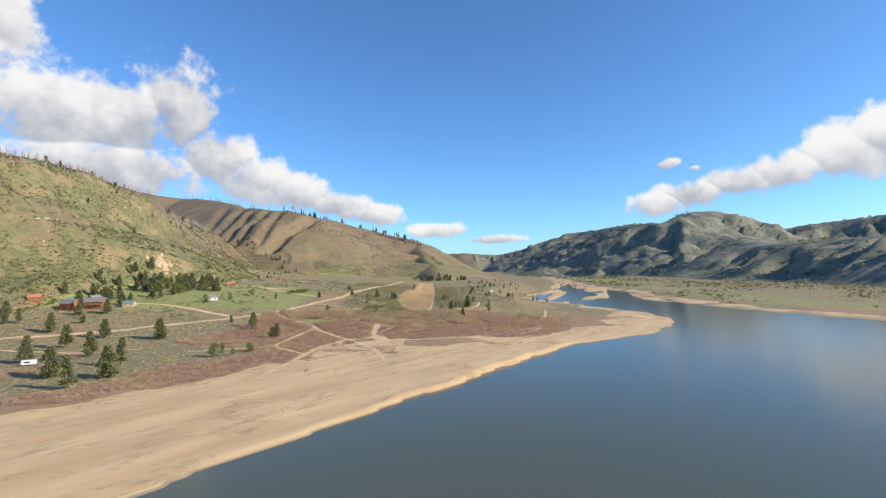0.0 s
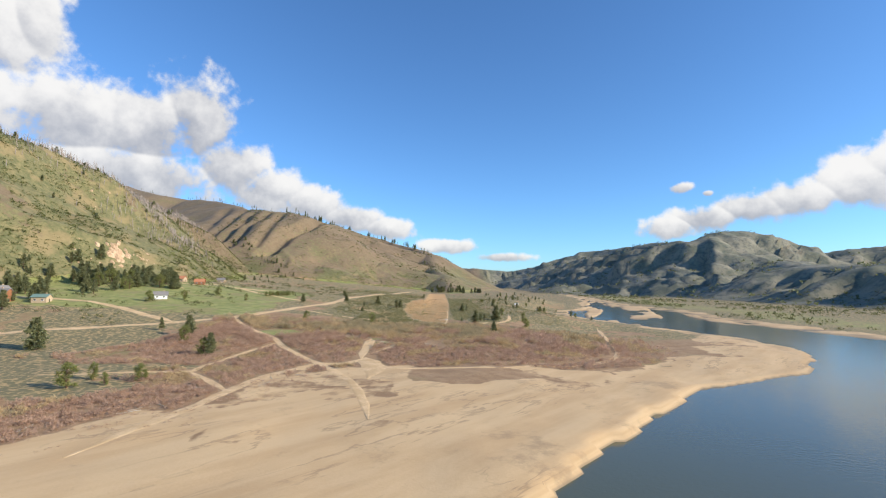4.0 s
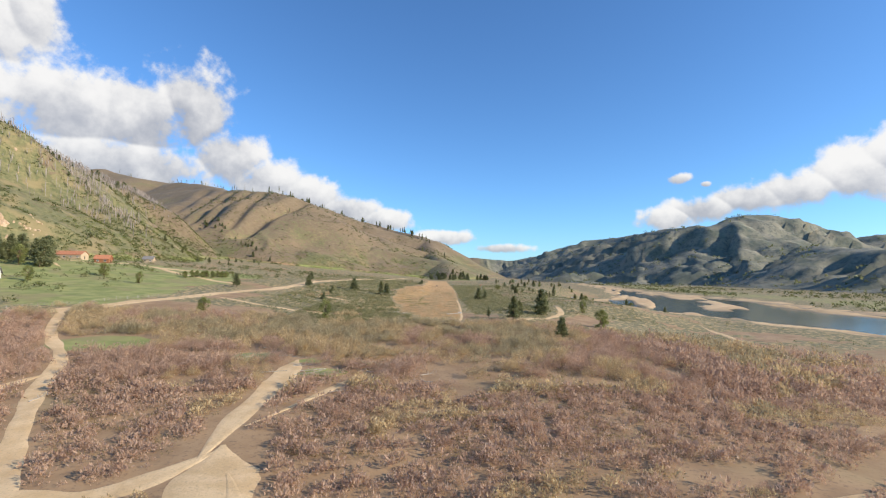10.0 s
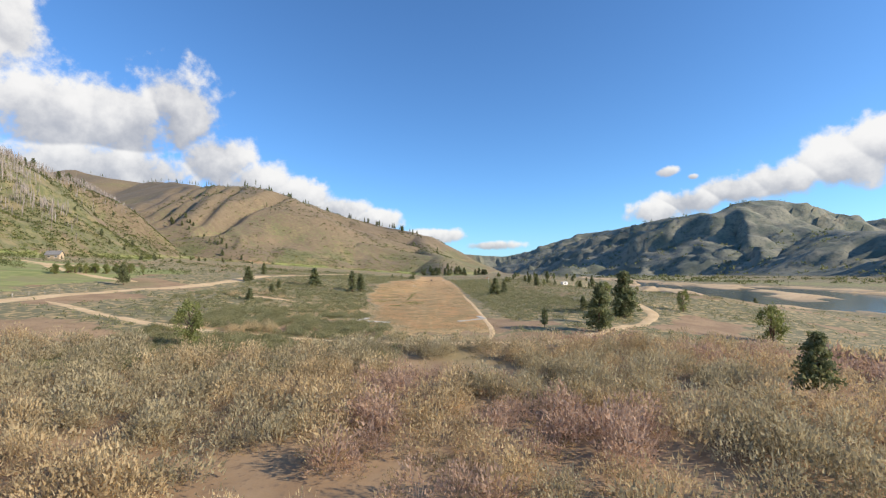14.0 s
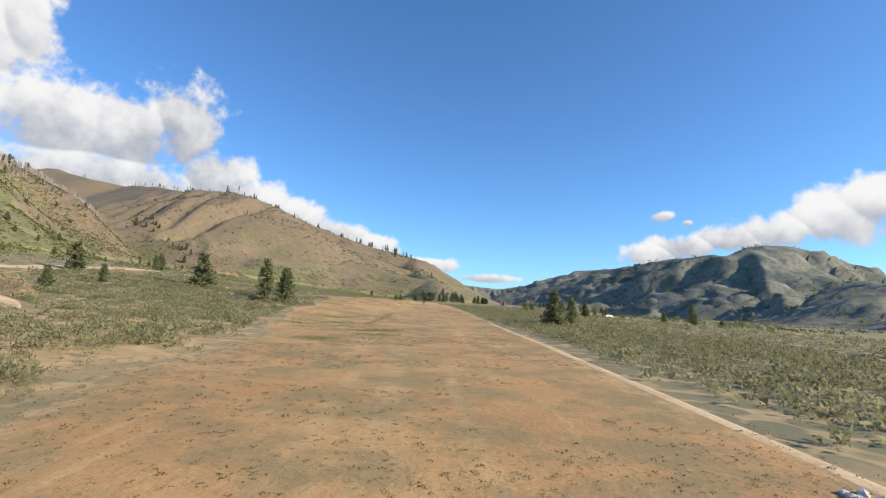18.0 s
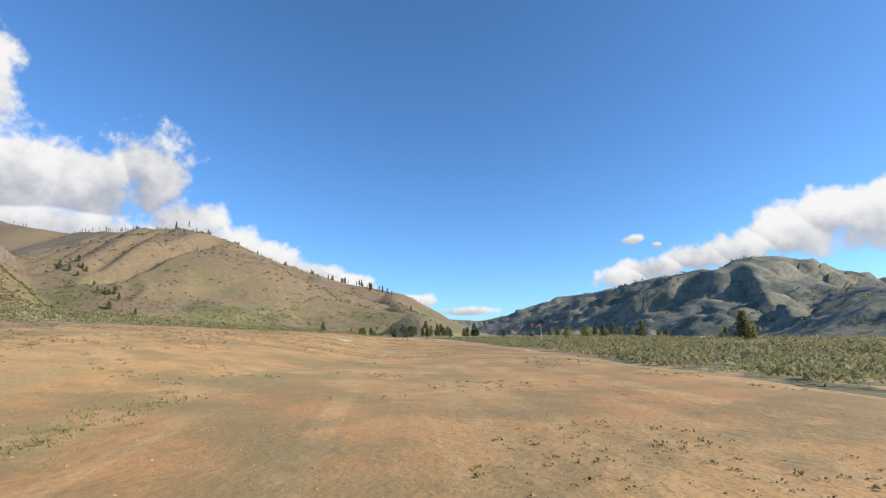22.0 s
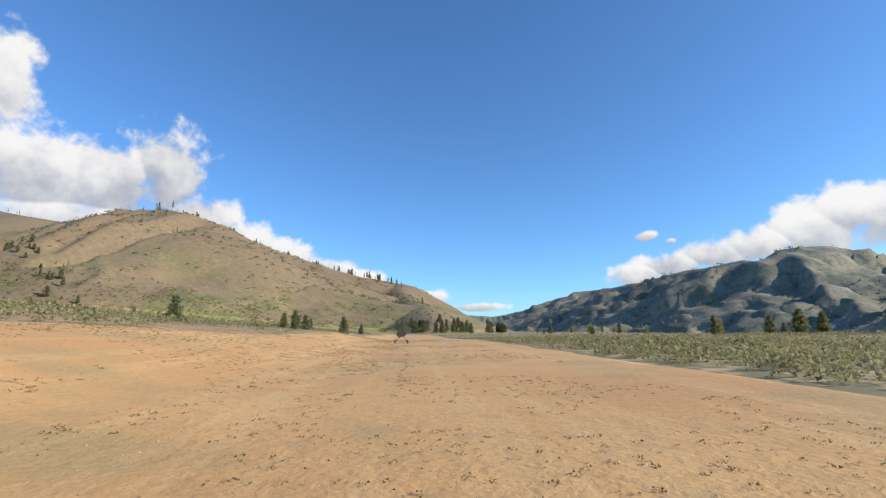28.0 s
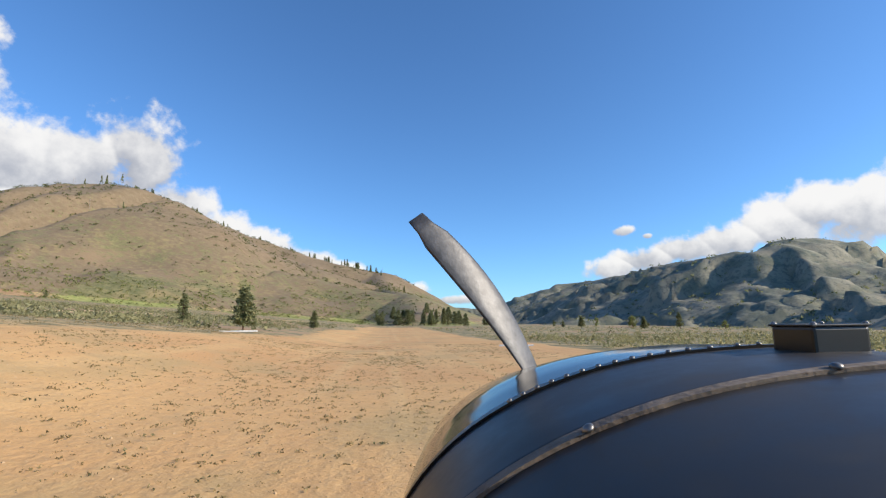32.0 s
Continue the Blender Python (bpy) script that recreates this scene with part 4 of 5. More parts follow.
spots = np.array([(-63, 68), (-65.5, 70), (-60, 77), (-57, 79.5), (-48, 71), (-50, 73.5), (-72, 128), (-69, 131)])
spots = np.concatenate([spots, height(spots[:, 0], spots[:, 1])[:, None]], 1)
tall = np.array([2.2, 1.7, 1.8, 2.3, 1.6, 1.2, 2.0, 1.6])
grow("yellow_willow", domes(spots, tall * 1.7, tall, 420, 0.052, rng, 0.6, 0.4, 1.3, 0.35), BUDDING, "yellowish willow clumps along a dry wash", "bush")


def sage_keep(x, y, gate=-0.25):
    c = cover_of(x, y, None)
    return (c[:, 1] < 0.5) & (c[:, 0] < 0.3) & (c[:, 2] < 0.6) & far_from_tracks(x, y) & (fbm(x, y, 9, 3, 101) > gate)


spots = scatter(20000, -70, 60, -22, 260, lambda x, y: sage_keep(x, y, -0.5) & (fbm(x, y, 4, 2, 103) > -0.2), rng)
tall = 0.28 + 0.6 * rng.uniform(size=len(spots)) ** 1.7
grow("sagebrush", domes(spots, tall * rng.uniform(1.3, 2.0, len(spots)), tall, 18, 0.19, rng, 0.35, 0.45, 1.0, 0.3), SAGE, "grey-green sagebrush covering the flat beside the airstrip", "sagebrush")
clear = lambda x, y: far_from_tracks(x, y, 0.4) & (np.hypot(x + 13, y - 16) > 4.5)
patchy = lambda x, y, size, gate: fbm(x, y, size, 2, 109) > gate
spots = scatter(4800, -50, -3, -34, 32, lambda x, y: clear(x, y) & patchy(x, y, 4.5, np.where((x < -7) & (y < 9 - 0.3 * (x + 12)), -0.75, 0.0)), rng)
tall = 0.42 + 0.8 * rng.uniform(size=len(spots)) ** 1.3
grow("sagebrush", domes(spots, tall * rng.uniform(1.4, 2.1, len(spots)), tall, 200, 0.058, rng, 0.55, 0.34, 1.5, 0.22), SAGE, "tall grey sagebrush beside the white stone mark", "sagebrush")
spots = scatter(4200, -78, -14, 32, 140, lambda x, y: clear(x, y) & patchy(x, y, 5.5, 0.0), rng)
tall = 0.35 + 0.65 * rng.uniform(size=len(spots)) ** 1.3
grow("sagebrush", domes(spots, tall * rng.uniform(1.5, 2.3, len(spots)), tall, 80, 0.10, rng, 0.5, 0.38, 1.2, 0.22), SAGE, "rounded grey-green sagebrush clumps on tan soil", "sagebrush")
spots = scatter(1300, -75, -10, -30, 120, lambda x, y: clear(x, y) & (fbm(x, y, 13, 3, 129) > 0.0), rng)
tall = rng.uniform(0.3, 0.8, len(spots))
grow("green_shrubs", domes(spots, tall * 1.8, tall, 170, 0.060, rng, 0.5, 0.4, 1.2, 0.35), BUSH, "fresh green low shrubs among the sagebrush", "bushes")
spots = np.concatenate([scatter(6500, 19, 52, 15, 330, lambda x, y: far_from_tracks(x, y, 0.3), rng), scatter(9000, 19, 110, 30, 420, lambda x, y: far_from_tracks(x, y, 0.3), rng), scatter(5000, -75, -20, 70, 330, lambda x, y: far_from_tracks(x, y, 0.3), rng)])
tall = 0.3 + 0.6 * rng.uniform(size=len(spots)) ** 1.5
grow("sagebrush", domes(spots, tall * rng.uniform(1.4, 2.1, len(spots)), tall, 22, 0.17, rng, 0.35, 0.45, 1.0, 0.3), SAGE, "olive-grey sagebrush crowding both sides of the strip", "sagebrush")
spots = scatter(14000, -230, 170, -20, 560, sage_keep, rng)
tall = 0.4 + 0.8 * rng.uniform(size=len(spots)) ** 1.6
grow("sagebrush", domes(spots, tall * rng.uniform(1.1, 1.8, len(spots)), tall, 11, 0.25, rng, 0.3, 0.5, 0.9, 0.4), SAGE, "grey-green sagebrush spread over the wider valley floor", "sagebrush")

spots = scatter(10000, -110, -16, 190, 480, lambda x, y: sage_keep(x, y) | ((x < -30) & (fbm(x, y, 9, 3, 107) > -0.1) & far_from_tracks(x, y)), rng)
tall = 0.4 + 0.7 * rng.uniform(size=len(spots)) ** 1.5
grow("sagebrush", domes(spots, tall * rng.uniform(1.2, 1.8, len(spots)), tall, 14, 0.20, rng, 0.3, 0.5, 1.0, 0.4), SAGE, "grey-green sagebrush between the strip and the brown hill", "sagebrush")


def slope_keep(x, y):
    return (hills(x, y)[0] > bottom(x, y) - 6) & (fbm(x, y, 60, 3, 111) + 0.9 * value_noise(x / 7, y / 7, 113) > 0.0)


spots = scatter(70000, -600, -240, -140, 700, slope_keep, rng)
tall = 0.4 + 1.5 * rng.uniform(size=len(spots)) ** 2.2
grow("hillside_bushes", domes(spots, tall * 1.8, tall, 8, 0.36, rng), BUSH, "low olive shrubs covering the green slope", "bushes")
spots = scatter(30000, -640, 60, -200, 1500, slope_keep, rng)
tall = (0.5 + 1.9 * rng.uniform(size=len(spots)) ** 2.5) * (1 + 0.6 * step(500, 1200, spots[:, 1]))
grow("hillside_bushes", domes(spots, tall * 1.6, tall, 9, 0.34, rng), BUSH, "scattered green bushes on the grassy hillside", "bushes")
spots = scatter(26000, -480, -20, 230, 1000, lambda x, y: (np.abs(hills(x, y)[0] - bottom(x, y) - 14) < 24) & (fbm(x, y, 22, 3, 117) > 0.0), rng)
tall = 0.5 + 1.7 * rng.uniform(size=len(spots)) ** 1.8
grow("hillside_bushes", domes(spots, tall * 1.7, tall, 12, 0.28, rng), LEAVES, "fresh green thickets along the foot of the hills", "bushes")
many = 380
f = rng.uniform(0, 0.72, many)
spots = np.stack([-570 + 290 * f + rng.normal(0, 12, many), 335 + 15 * f + rng.normal(0, 24, many)], -1)
crest = np.array([p[:2] for p in RIDGES[0][1][1:]], float)
f = rng.uniform(0, len(crest) - 1.001, 2600)
base = crest[f.astype(int)] + (crest[f.astype(int) + 1] - crest[f.astype(int)]) * (f % 1)[:, None]
f = rng.uniform(0, 1, 420)
belt = np.stack([-530 + 190 * f + rng.normal(0, 15, 420), 512 - 170 * f + rng.normal(0, 15, 420)], -1)
spots = np.concatenate([spots, belt, base + np.abs(rng.normal(0, 26, base.shape)) * [1, 0] + rng.normal(0, 10, base.shape)])
spots = np.concatenate([spots, height(spots[:, 0], spots[:, 1])[:, None]], 1)
tall = rng.uniform(6, 16, len(spots))
a, b = shoots(spots, tall * 0.12, tall, 3, 0.17, rng)
c = shoots(spots + np.stack([0 * tall, 0 * tall, 0.35 * tall], -1), tall * 0.5, tall * 0.55, 7, 0.012, rng)[0]
grow("burnt_woods", np.concatenate([a, b, c]), BURNT_WOOD, "dense grey burnt trunks along the green ridge", "trees")
spots = scatter(9000, 300, 900, -100, 1600, lambda x, y: (x > np.interp(y, FAR_Y, FAR_X) + 25) & (hills(x, y)[0] < bottom(x, y) + 25) & (fbm(x, y, 70, 3, 125) > 0.1 - 0.3 * step(-40, 0, hills(x, y)[0] - bottom(x, y))), rng)
tall = rng.uniform(0.8, 3.6, len(spots))
grow("riverside_woods", domes(spots, tall * 1.5, tall, 10, 0.34, rng), BUSH, "olive thickets on the flats across the river", "woods")
spots = scatter(5000, 300, 2000, 300, 3600, lambda x, y: (hills(x, y)[0] > bottom(x, y) + 4) & (fbm(x, y, 200, 3, 121) > 0.05), rng)
tall = rng.uniform(3, 8, len(spots))
grow("far_woods", domes(spots, tall * 1.5, tall, 7, 0.45, rng), NEEDLES, "dark woods on the mountains across the valley", "woods")
spots = scatter(2600, -330, -100, -60, 430, lambda x, y: far_from_tracks(x, y) & (fbm(x, y, 25, 2, 131) > 0.15) & ((y > 120) | (x < -150)), rng)
tall = rng.uniform(0.8, 2.6, len(spots))
grow("green_bushes", domes(spots, tall * 1.5, tall, 26, 0.17, rng), BUSH, "fresh green bushes on the lawns by the houses", "bushes")


def tuft_keep(x, y):
    l, r = runway_edges(y)
    return (x > l - 7) & (x < r + 6) & (fbm(x, y, 6, 3, 141) > 0.12 - 0.25 * step(70, 20, y))


spots = np.concatenate([scatter(90000, -31, 16, -5, 372, tuft_keep, rng), scatter(26000, -14, 6, 215, 365, lambda x, y: fbm(x * 2.5, y * 0.6, 4, 3, 143) > -0.1, rng)])
size = 0.035 + 0.10 * rng.uniform(size=len(spots)) ** 2
late = step(150, 230, spots[:, 1])
size = size * (1 - 0.2 * late)
dry = rng.uniform(size=len(spots)) < 0.4 + 0.4 * late
for which, mat, label in ((dry, STRAW, "dry grass tufts on the dirt airstrip"), (~dry, TUFT, "grey-green weeds sprouting from the dirt airstrip")):
    grow("grass_tufts", domes(spots[which] + np.array([0, 0, 0.05]) + np.stack([0 * size, 0 * size, 0.07 * step(80, 120, spots[:, 1])], -1)[which], size[which] * 2.4, size[which] * 0.7, 9, 0.22, rng, 0.4, 0.5, 0.75, 0.5), mat, label, "grass")


heart = np.array([(-2.9, 73.7), (-4.5, 71), (-3, 65.2), (-12, 85.3), (-16, 80), (-9, 58), (-14, 100), (-19, 128)])
spots = np.repeat(heart, 260, 0) + rng.normal(0, 1, (8 * 260, 2)) * [1.5, 1.0]
spots = np.concatenate([spots, height(spots[:, 0], spots[:, 1])[:, None] + 0.05], 1)
size = rng.uniform(0.08, 0.22, len(spots))
grow("grass_patch", domes(spots, size * 1.8, size, 12, 0.16, rng, 0.8, 0.3, 1.5, 0.4), LEAVES, "green grass patches on the dirt airstrip", "grass")

f = rng.uniform(0, 1, 700)
spots = np.stack([-6.4 + 1.6 * f + rng.normal(0, 0.45, 700), 84 + 44 * f], -1)
spots = np.concatenate([spots, height(spots[:, 0], spots[:, 1])[:, None] + 0.10], 1)
size = rng.uniform(0.06, 0.17, len(spots))
grow("grass_patch", domes(spots, size * 2.0, size, 12, 0.16, rng, 0.8, 0.3, 1.5, 0.4), LEAVES, "green streak of weeds along a wheel rut", "grass")
spots = scatter(520, -25, -9, 84, 150, lambda x, y: fbm(x, y, 7, 2, 145) > -0.15, rng)
tall = rng.uniform(0.10, 0.30, len(spots))
grow("small_sagebrush", domes(spots + [0, 0, 0.04], tall * 1.9, tall, 40, 0.13, rng, 0.4, 0.4, 1.1, 0.3), SAGE, "small sagebrush sprouting on the edge of the strip", "sagebrush")

f = rng.uniform(0, 1, 800)
spots = np.stack([-118 + 80 * f + rng.normal(0, 9, 800), -272 + 112 * f + rng.normal(0, 7, 800)], -1)
spots = np.concatenate([spots, height(spots[:, 0], spots[:, 1])[:, None]], 1)
tall = rng.uniform(0.2, 0.6, 800)
grow("beach_debris", domes(spots, tall * 3.2, tall, 40, 0.09, rng, 0.4, 0.3, 1.5), TWIGS, "dark brushwood washed up along the top of the beach", "debris")

# ---- tracks ----
def track_material():
    m, n = material("pale track dirt")
    at = n.add("ShaderNodeNewGeometry")
    c = n.mix(n.span(n.noise(at, 0.25, 5), 0.35, 0.65), rgb(0.57, 0.390, 0.200), rgb(0.68, 0.49, 0.275))
    c = n.mix(n.span(n.noise(at, 3.0, 4), 0.5, 0.72, 0.0, 0.4), c, rgb(0.32, 0.23, 0.14))
    finish(n, c, 0.95, n.noise(at, 2.5, 5), 0.5, 0.1)
    return m


TRACK = track_material()


def smooth_line(line, gap=2.0):
    pts = [Vector((x, y, 0)) for x, y in line]
    pts = [2 * pts[0] - pts[1]] + pts + [2 * pts[-1] - pts[-2]]
    out = []
    for a, b, c, d in zip(pts, pts[1:], pts[2:], pts[3:]):
        many = max(2, int((c - b).length / gap))
        for k in range(many):
            t = k / many
            out.append(0.5 * (2 * b + (c - a) * t + (2 * a - 5 * b + 4 * c - d) * t * t + (3 * b - a - 3 * c + d) * t ** 3))
    return np.array([p[:2] for p in out + [pts[-2]]])


for index, (name, wide, line) in enumerate(TRACKS):
    mid = smooth_line(line)
    ahead = np.gradient(mid, axis=0)
    ahead /= np.linalg.norm(ahead, axis=1, keepdims=True)
    side = np.stack([ahead[:, 1], -ahead[:, 0]], -1)
    half = wide / 2 * (1 + 0.22 * fbm(mid[:, 0], mid[:, 1], 11, 3, 151 + index))
    half = half * np.interp(np.arange(len(half)), (0, 4, len(half) - 9, len(half) - 1), (0.15, 1, 1, 0.1))
    if name == "bare_patch":
        half = half * np.sin(np.pi * np.clip(np.linspace(0.08, 0.97, len(half)), 0, 1)) ** 0.6
    lanes = np.linspace(-1, 1, 7)
    flat = mid[:, None] + side[:, None] * (half[:, None] * lanes)[..., None]
    z = height(flat[..., 0], flat[..., 1]) + 0.07 + 0.003 * index
    z[:, [0, -1]] -= 0.14
    z[:, [2, 4]] -= 0.03
    if name == "edge_line":
        z = height(flat[..., 0], flat[..., 1]) + 0.07 - 0.10 * lanes ** 4
    co = np.concatenate([flat, z[..., None]], -1).reshape(-1, 3)
    i = (np.arange(len(mid) - 1)[:, None] * 7 + np.arange(6)[None]).ravel()
    me = bpy.data.meshes.new(name)
    me.from_pydata(co.tolist(), [], np.stack([i, i + 1, i + 8, i + 7], -1).tolist())
    me.shade_smooth()
    me.materials.append(TRACK)
    tagged(new(name, me), "bare patch of pale earth beside the scrub" if name == "bare_patch" else "pale dirt track worn through the scrub" if name == "dirt_track" else "pale worn line of dirt along the edge of the strip" if name == "edge_line" else "pale gravel road along the foot of the hills", "road", kind="structure")


# ---- buildings ----
def plain_material(name, dark, light, scale=2.0, rough=0.8, bump=0.3, metal=0.0):
    m, n = material(name)
    at = n.add("ShaderNodeTexCoord", 3)
    tone = n.math("ADD", n.math("MULTIPLY", n.noise(at, scale, 5), 0.6), n.math("MULTIPLY", n.noise(at, scale * 7, 4), 0.4))
    finish(n, n.mix(n.span(tone, 0.35, 0.65), rgb(*dark), rgb(*light)), rough, tone, bump, 0.03, Metallic=metal)
    return m


LOGS = plain_material("stained log siding", (0.22, 0.085, 0.035), (0.34, 0.15, 0.07))
TAN_WALL = plain_material("tan board siding", (0.42, 0.31, 0.20), (0.52, 0.40, 0.27))
RED_ROOF = plain_material("rust red roof", (0.40, 0.15, 0.07), (0.52, 0.23, 0.12))
GREY_ROOF = plain_material("grey shingle roof", (0.17, 0.16, 0.15), (0.27, 0.25, 0.23))
TEAL_ROOF = plain_material("green metal roof", (0.14, 0.22, 0.18), (0.20, 0.30, 0.25), rough=0.5)
WHITE = plain_material("white paint", (0.68, 0.67, 0.64), (0.80, 0.79, 0.76), rough=0.5)
PANE = plain_material("dark window glass", (0.02, 0.025, 0.03), (0.04, 0.045, 0.05), rough=0.08, bump=0.0)
PALE_ROCK = plain_material("pale quartz rock", (0.45, 0.41, 0.35), (0.66, 0.61, 0.54), 3.0)
SANDSTONE = plain_material("tan sandstone", (0.40, 0.27, 0.16), (0.56, 0.41, 0.27), 0.3)
CLOD = plain_material("dirt clods", (0.27, 0.175, 0.09), (0.46, 0.32, 0.18), 0.8)
RUBBER = plain_material("black rubber", (0.015, 0.015, 0.015), (0.03, 0.03, 0.03), rough=0.7)


def box(bm, x0, x1, y0, y1, z0, z1, bevel=0.0):
    made = bmesh.ops.create_cube(bm, size=1.0, matrix=Matrix.Translation(((x0 + x1) / 2, (y0 + y1) / 2, (z0 + z1) / 2)) @ Matrix.Diagonal((x1 - x0, y1 - y0, z1 - z0, 1)))
    if bevel:
        edges = list({e for v in made["verts"] for e in v.link_edges})
        bmesh.ops.bevel(bm, geom=edges, offset=bevel, segments=2, affect="EDGES", profile=0.6)


def house(name, x, y, turn, long, deep, eaves, rise, wall_mat, roof_mat, label, windows=3, porch=False):
    """A gabled house: walls, roof, windows, door, chimney."""
    top = new(name)
    top.matrix_basis = at_ground(x, y, turn)
    a, b = long / 2, deep / 2
    bm = bmesh.new()
    lo = [bm.verts.new(p) for p in ((-a, -b, -1.5), (a, -b, -1.5), (a, b, -1.5), (-a, b, -1.5))]
    hi = [bm.verts.new(p) for p in ((-a, -b, eaves), (a, -b, eaves), (a, b, eaves), (-a, b, eaves))]
    peak = [bm.verts.new((-a, 0, eaves + rise)), bm.verts.new((a, 0, eaves + rise))]
    for i in (0, 2):
        bm.faces.new((lo[i], lo[i + 1], hi[i + 1], hi[i]))
    bm.faces.new((lo[1], lo[2], hi[2], peak[1], hi[1]))
    bm.faces.new((lo[3], lo[0], hi[0], peak[0], hi[3]))
    bm.faces.new(lo[::-1])
    part("wall", bm, wall_mat, top)
    for s in (-1, 1):
        bm = bmesh.new()
        over, thick = 0.6, 0.18
        sx = a + over
        slope = rise / b
        pts = [(0, eaves + rise + 0.05), (s * (b + over), eaves - slope * over + 0.05), (s * (b + over), eaves - slope * over + 0.05 + thick), (0, eaves + rise + 0.05 + thick)]
        ends = [[bm.verts.new((ex, py, pz)) for py, pz in pts] for ex in (-sx, sx)]
        for k in range(4):
            bm.faces.new((ends[0][k], ends[0][(k + 1) % 4], ends[1][(k + 1) % 4], ends[1][k]))
        bm.faces.new(ends[0]), bm.faces.new(ends[1][::-1])
        part("roof", bm, roof_mat, top)
    for s in (-1, 1):
        for k in range(windows):
            wx = -a + long * (k + 0.5) / windows
            bm = bmesh.new()
            box(bm, wx - 0.75, wx + 0.75, s * b - 0.06, s * b + 0.06, 0.9, 2.1, 0.02)
            frame_ob = part("window", bm, WHITE, top)
            bm = bmesh.new()
            box(bm, wx - 0.62, wx + 0.62, s * b - 0.075, s * b + 0.075, 1.02, 1.98)
            part("pane", bm, PANE, frame_ob)
    bm = bmesh.new()
    box(bm, a - 0.05, a + 0.07, -0.5, 0.5, 0.0, 2.05, 0.02)
    part("door", bm, PANE, top)
    bm = bmesh.new()
    box(bm, a * 0.4, a * 0.4 + 0.8, 0.4, 1.1, eaves, eaves + rise + 1.0, 0.03)
    part("chimney", bm, SANDSTONE, top)
    if porch:
        bm = bmesh.new()
        box(bm, -a, a, -b - 2.4, -b, eaves * 0.52, eaves * 0.52 + 0.2)
        part("deck", bm, wall_mat, top)
        for k in range(5):
            bm = bmesh.new()
            px = -a + 0.3 + (long - 0.6) * k / 4
            tube(bm, (px, -b - 2.2, -1.5), (px, -b - 2.2, eaves * 0.95), 0.16, 0.15, 8)
            part("porch_post", bm, wall_mat, top)
    return tagged(top, label, "house")


house("log_lodge", -288, -12, 0.1, 17, 10, 5.6, 3.2, LOGS, GREY_ROOF, "large stained log lodge with a grey gabled roof and deck", 5, True)
house("log_lodge", -308, -16, -0.2, 13, 9, 4.8, 3.0, LOGS, GREY_ROOF, "stained log wing with a grey roof beside the lodge", 4, True)
house("cabin", -300, 4, 1.4, 10, 8, 4.5, 3.2, TAN_WALL, GREY_ROOF, "tan cabin with a steep grey gable roof", 3)
house("cabin", -318, 2, 0.3, 9, 7, 3.6, 2.2, TAN_WALL, TEAL_ROOF, "small cabin with a green metal roof", 2)
house("cabin", -262, -6, 0.2, 9, 7, 3.4, 1.8, TAN_WALL, TEAL_ROOF, "small cabin with a green metal roof below the pines", 2)
house("cabin", -345, -8, 0.4, 9, 7, 3.6, 2.4, LOGS, RED_ROOF, "brown cabin with a rust red roof among pines", 2)
house("ranch_house", -268, 166, 0.15, 22, 10, 3.2, 2.6, TAN_WALL, RED_ROOF, "long tan ranch house with a rust red roof", 5)
house("ranch_house", -238, 160, 0.3, 9, 8, 3.0, 2.6, LOGS, RED_ROOF, "small brown outbuilding with a rust red roof", 2)
house("cottage", -206, 36, 0.5, 9, 7, 3.0, 2.4, WHITE, GREY_ROOF, "white cottage with a grey roof among cottonwoods", 2)
house("cottage", -250, 235, 0.2, 8, 6, 3.0, 2.4, TAN_WALL, GREY_ROOF, "small tan cottage on the hillside", 2)


def trailer(x, y, turn, long, label):
    top = new("camper_trailer")
    top.matrix_basis = at_ground(x, y, turn)
    bm = bmesh.new()
    box(bm, -long / 2, long / 2, -1.2, 1.2, 0.55, 2.9, 0.18)
    part("body", bm, WHITE, top)
    for s in (-1, 1):
        bm = bmesh.new()
        box(bm, -long * 0.25, long * 0.15, s * 1.2 - 0.02, s * 1.2 + 0.02, 1.5, 2.2, 0.01)
        part("window", bm, PANE, top)
        bm = bmesh.new()
        tube(bm, (0, s * 0.95, 0.35), (0, s * 1.2, 0.35), 0.36, 0.36, 16)
        part("wheel", bm, RUBBER, top)
    bm = bmesh.new()
    tube(bm, (long / 2, 0, 0.6), (long / 2 + 1.2, 0, 0.5), 0.06, 0.05, 8)
    tube(bm, (long / 2 + 1.1, 0, 0.55), (long / 2 + 1.1, 0, -0.02), 0.04, 0.04, 8)
    part("drawbar", bm, RUBBER, top)
    return tagged(top, label, "trailer")


trailer(107, 271, 0.4, 5.0, "white camper trailer parked on the flat by the river")
trailer(127, 239, 1.2, 4.5, "small white camper trailer parked beside trees")
trailer(-196, -196, 0.3, 6.0, "white camper trailer parked in the pine campground")


# ---- markers on the strip ----
def rock_mesh(name, seed, mat):
    r = np.random.default_rng(seed)
    bm = bmesh.new()
    bmesh.ops.create_icosphere(bm, subdivisions=1, radius=1.0)
    for v in bm.verts:
        v.co = Vector(v.co) * float(r.uniform(0.72, 1.2))
        v.co.z *= 0.7
    me = bpy.data.meshes.new(name)
    bm.to_mesh(me)
    bm.free()
    me.materials.append(mat)
    return me


ROCKS = [rock_mesh("stone", k, PALE_ROCK) for k in range(5)]


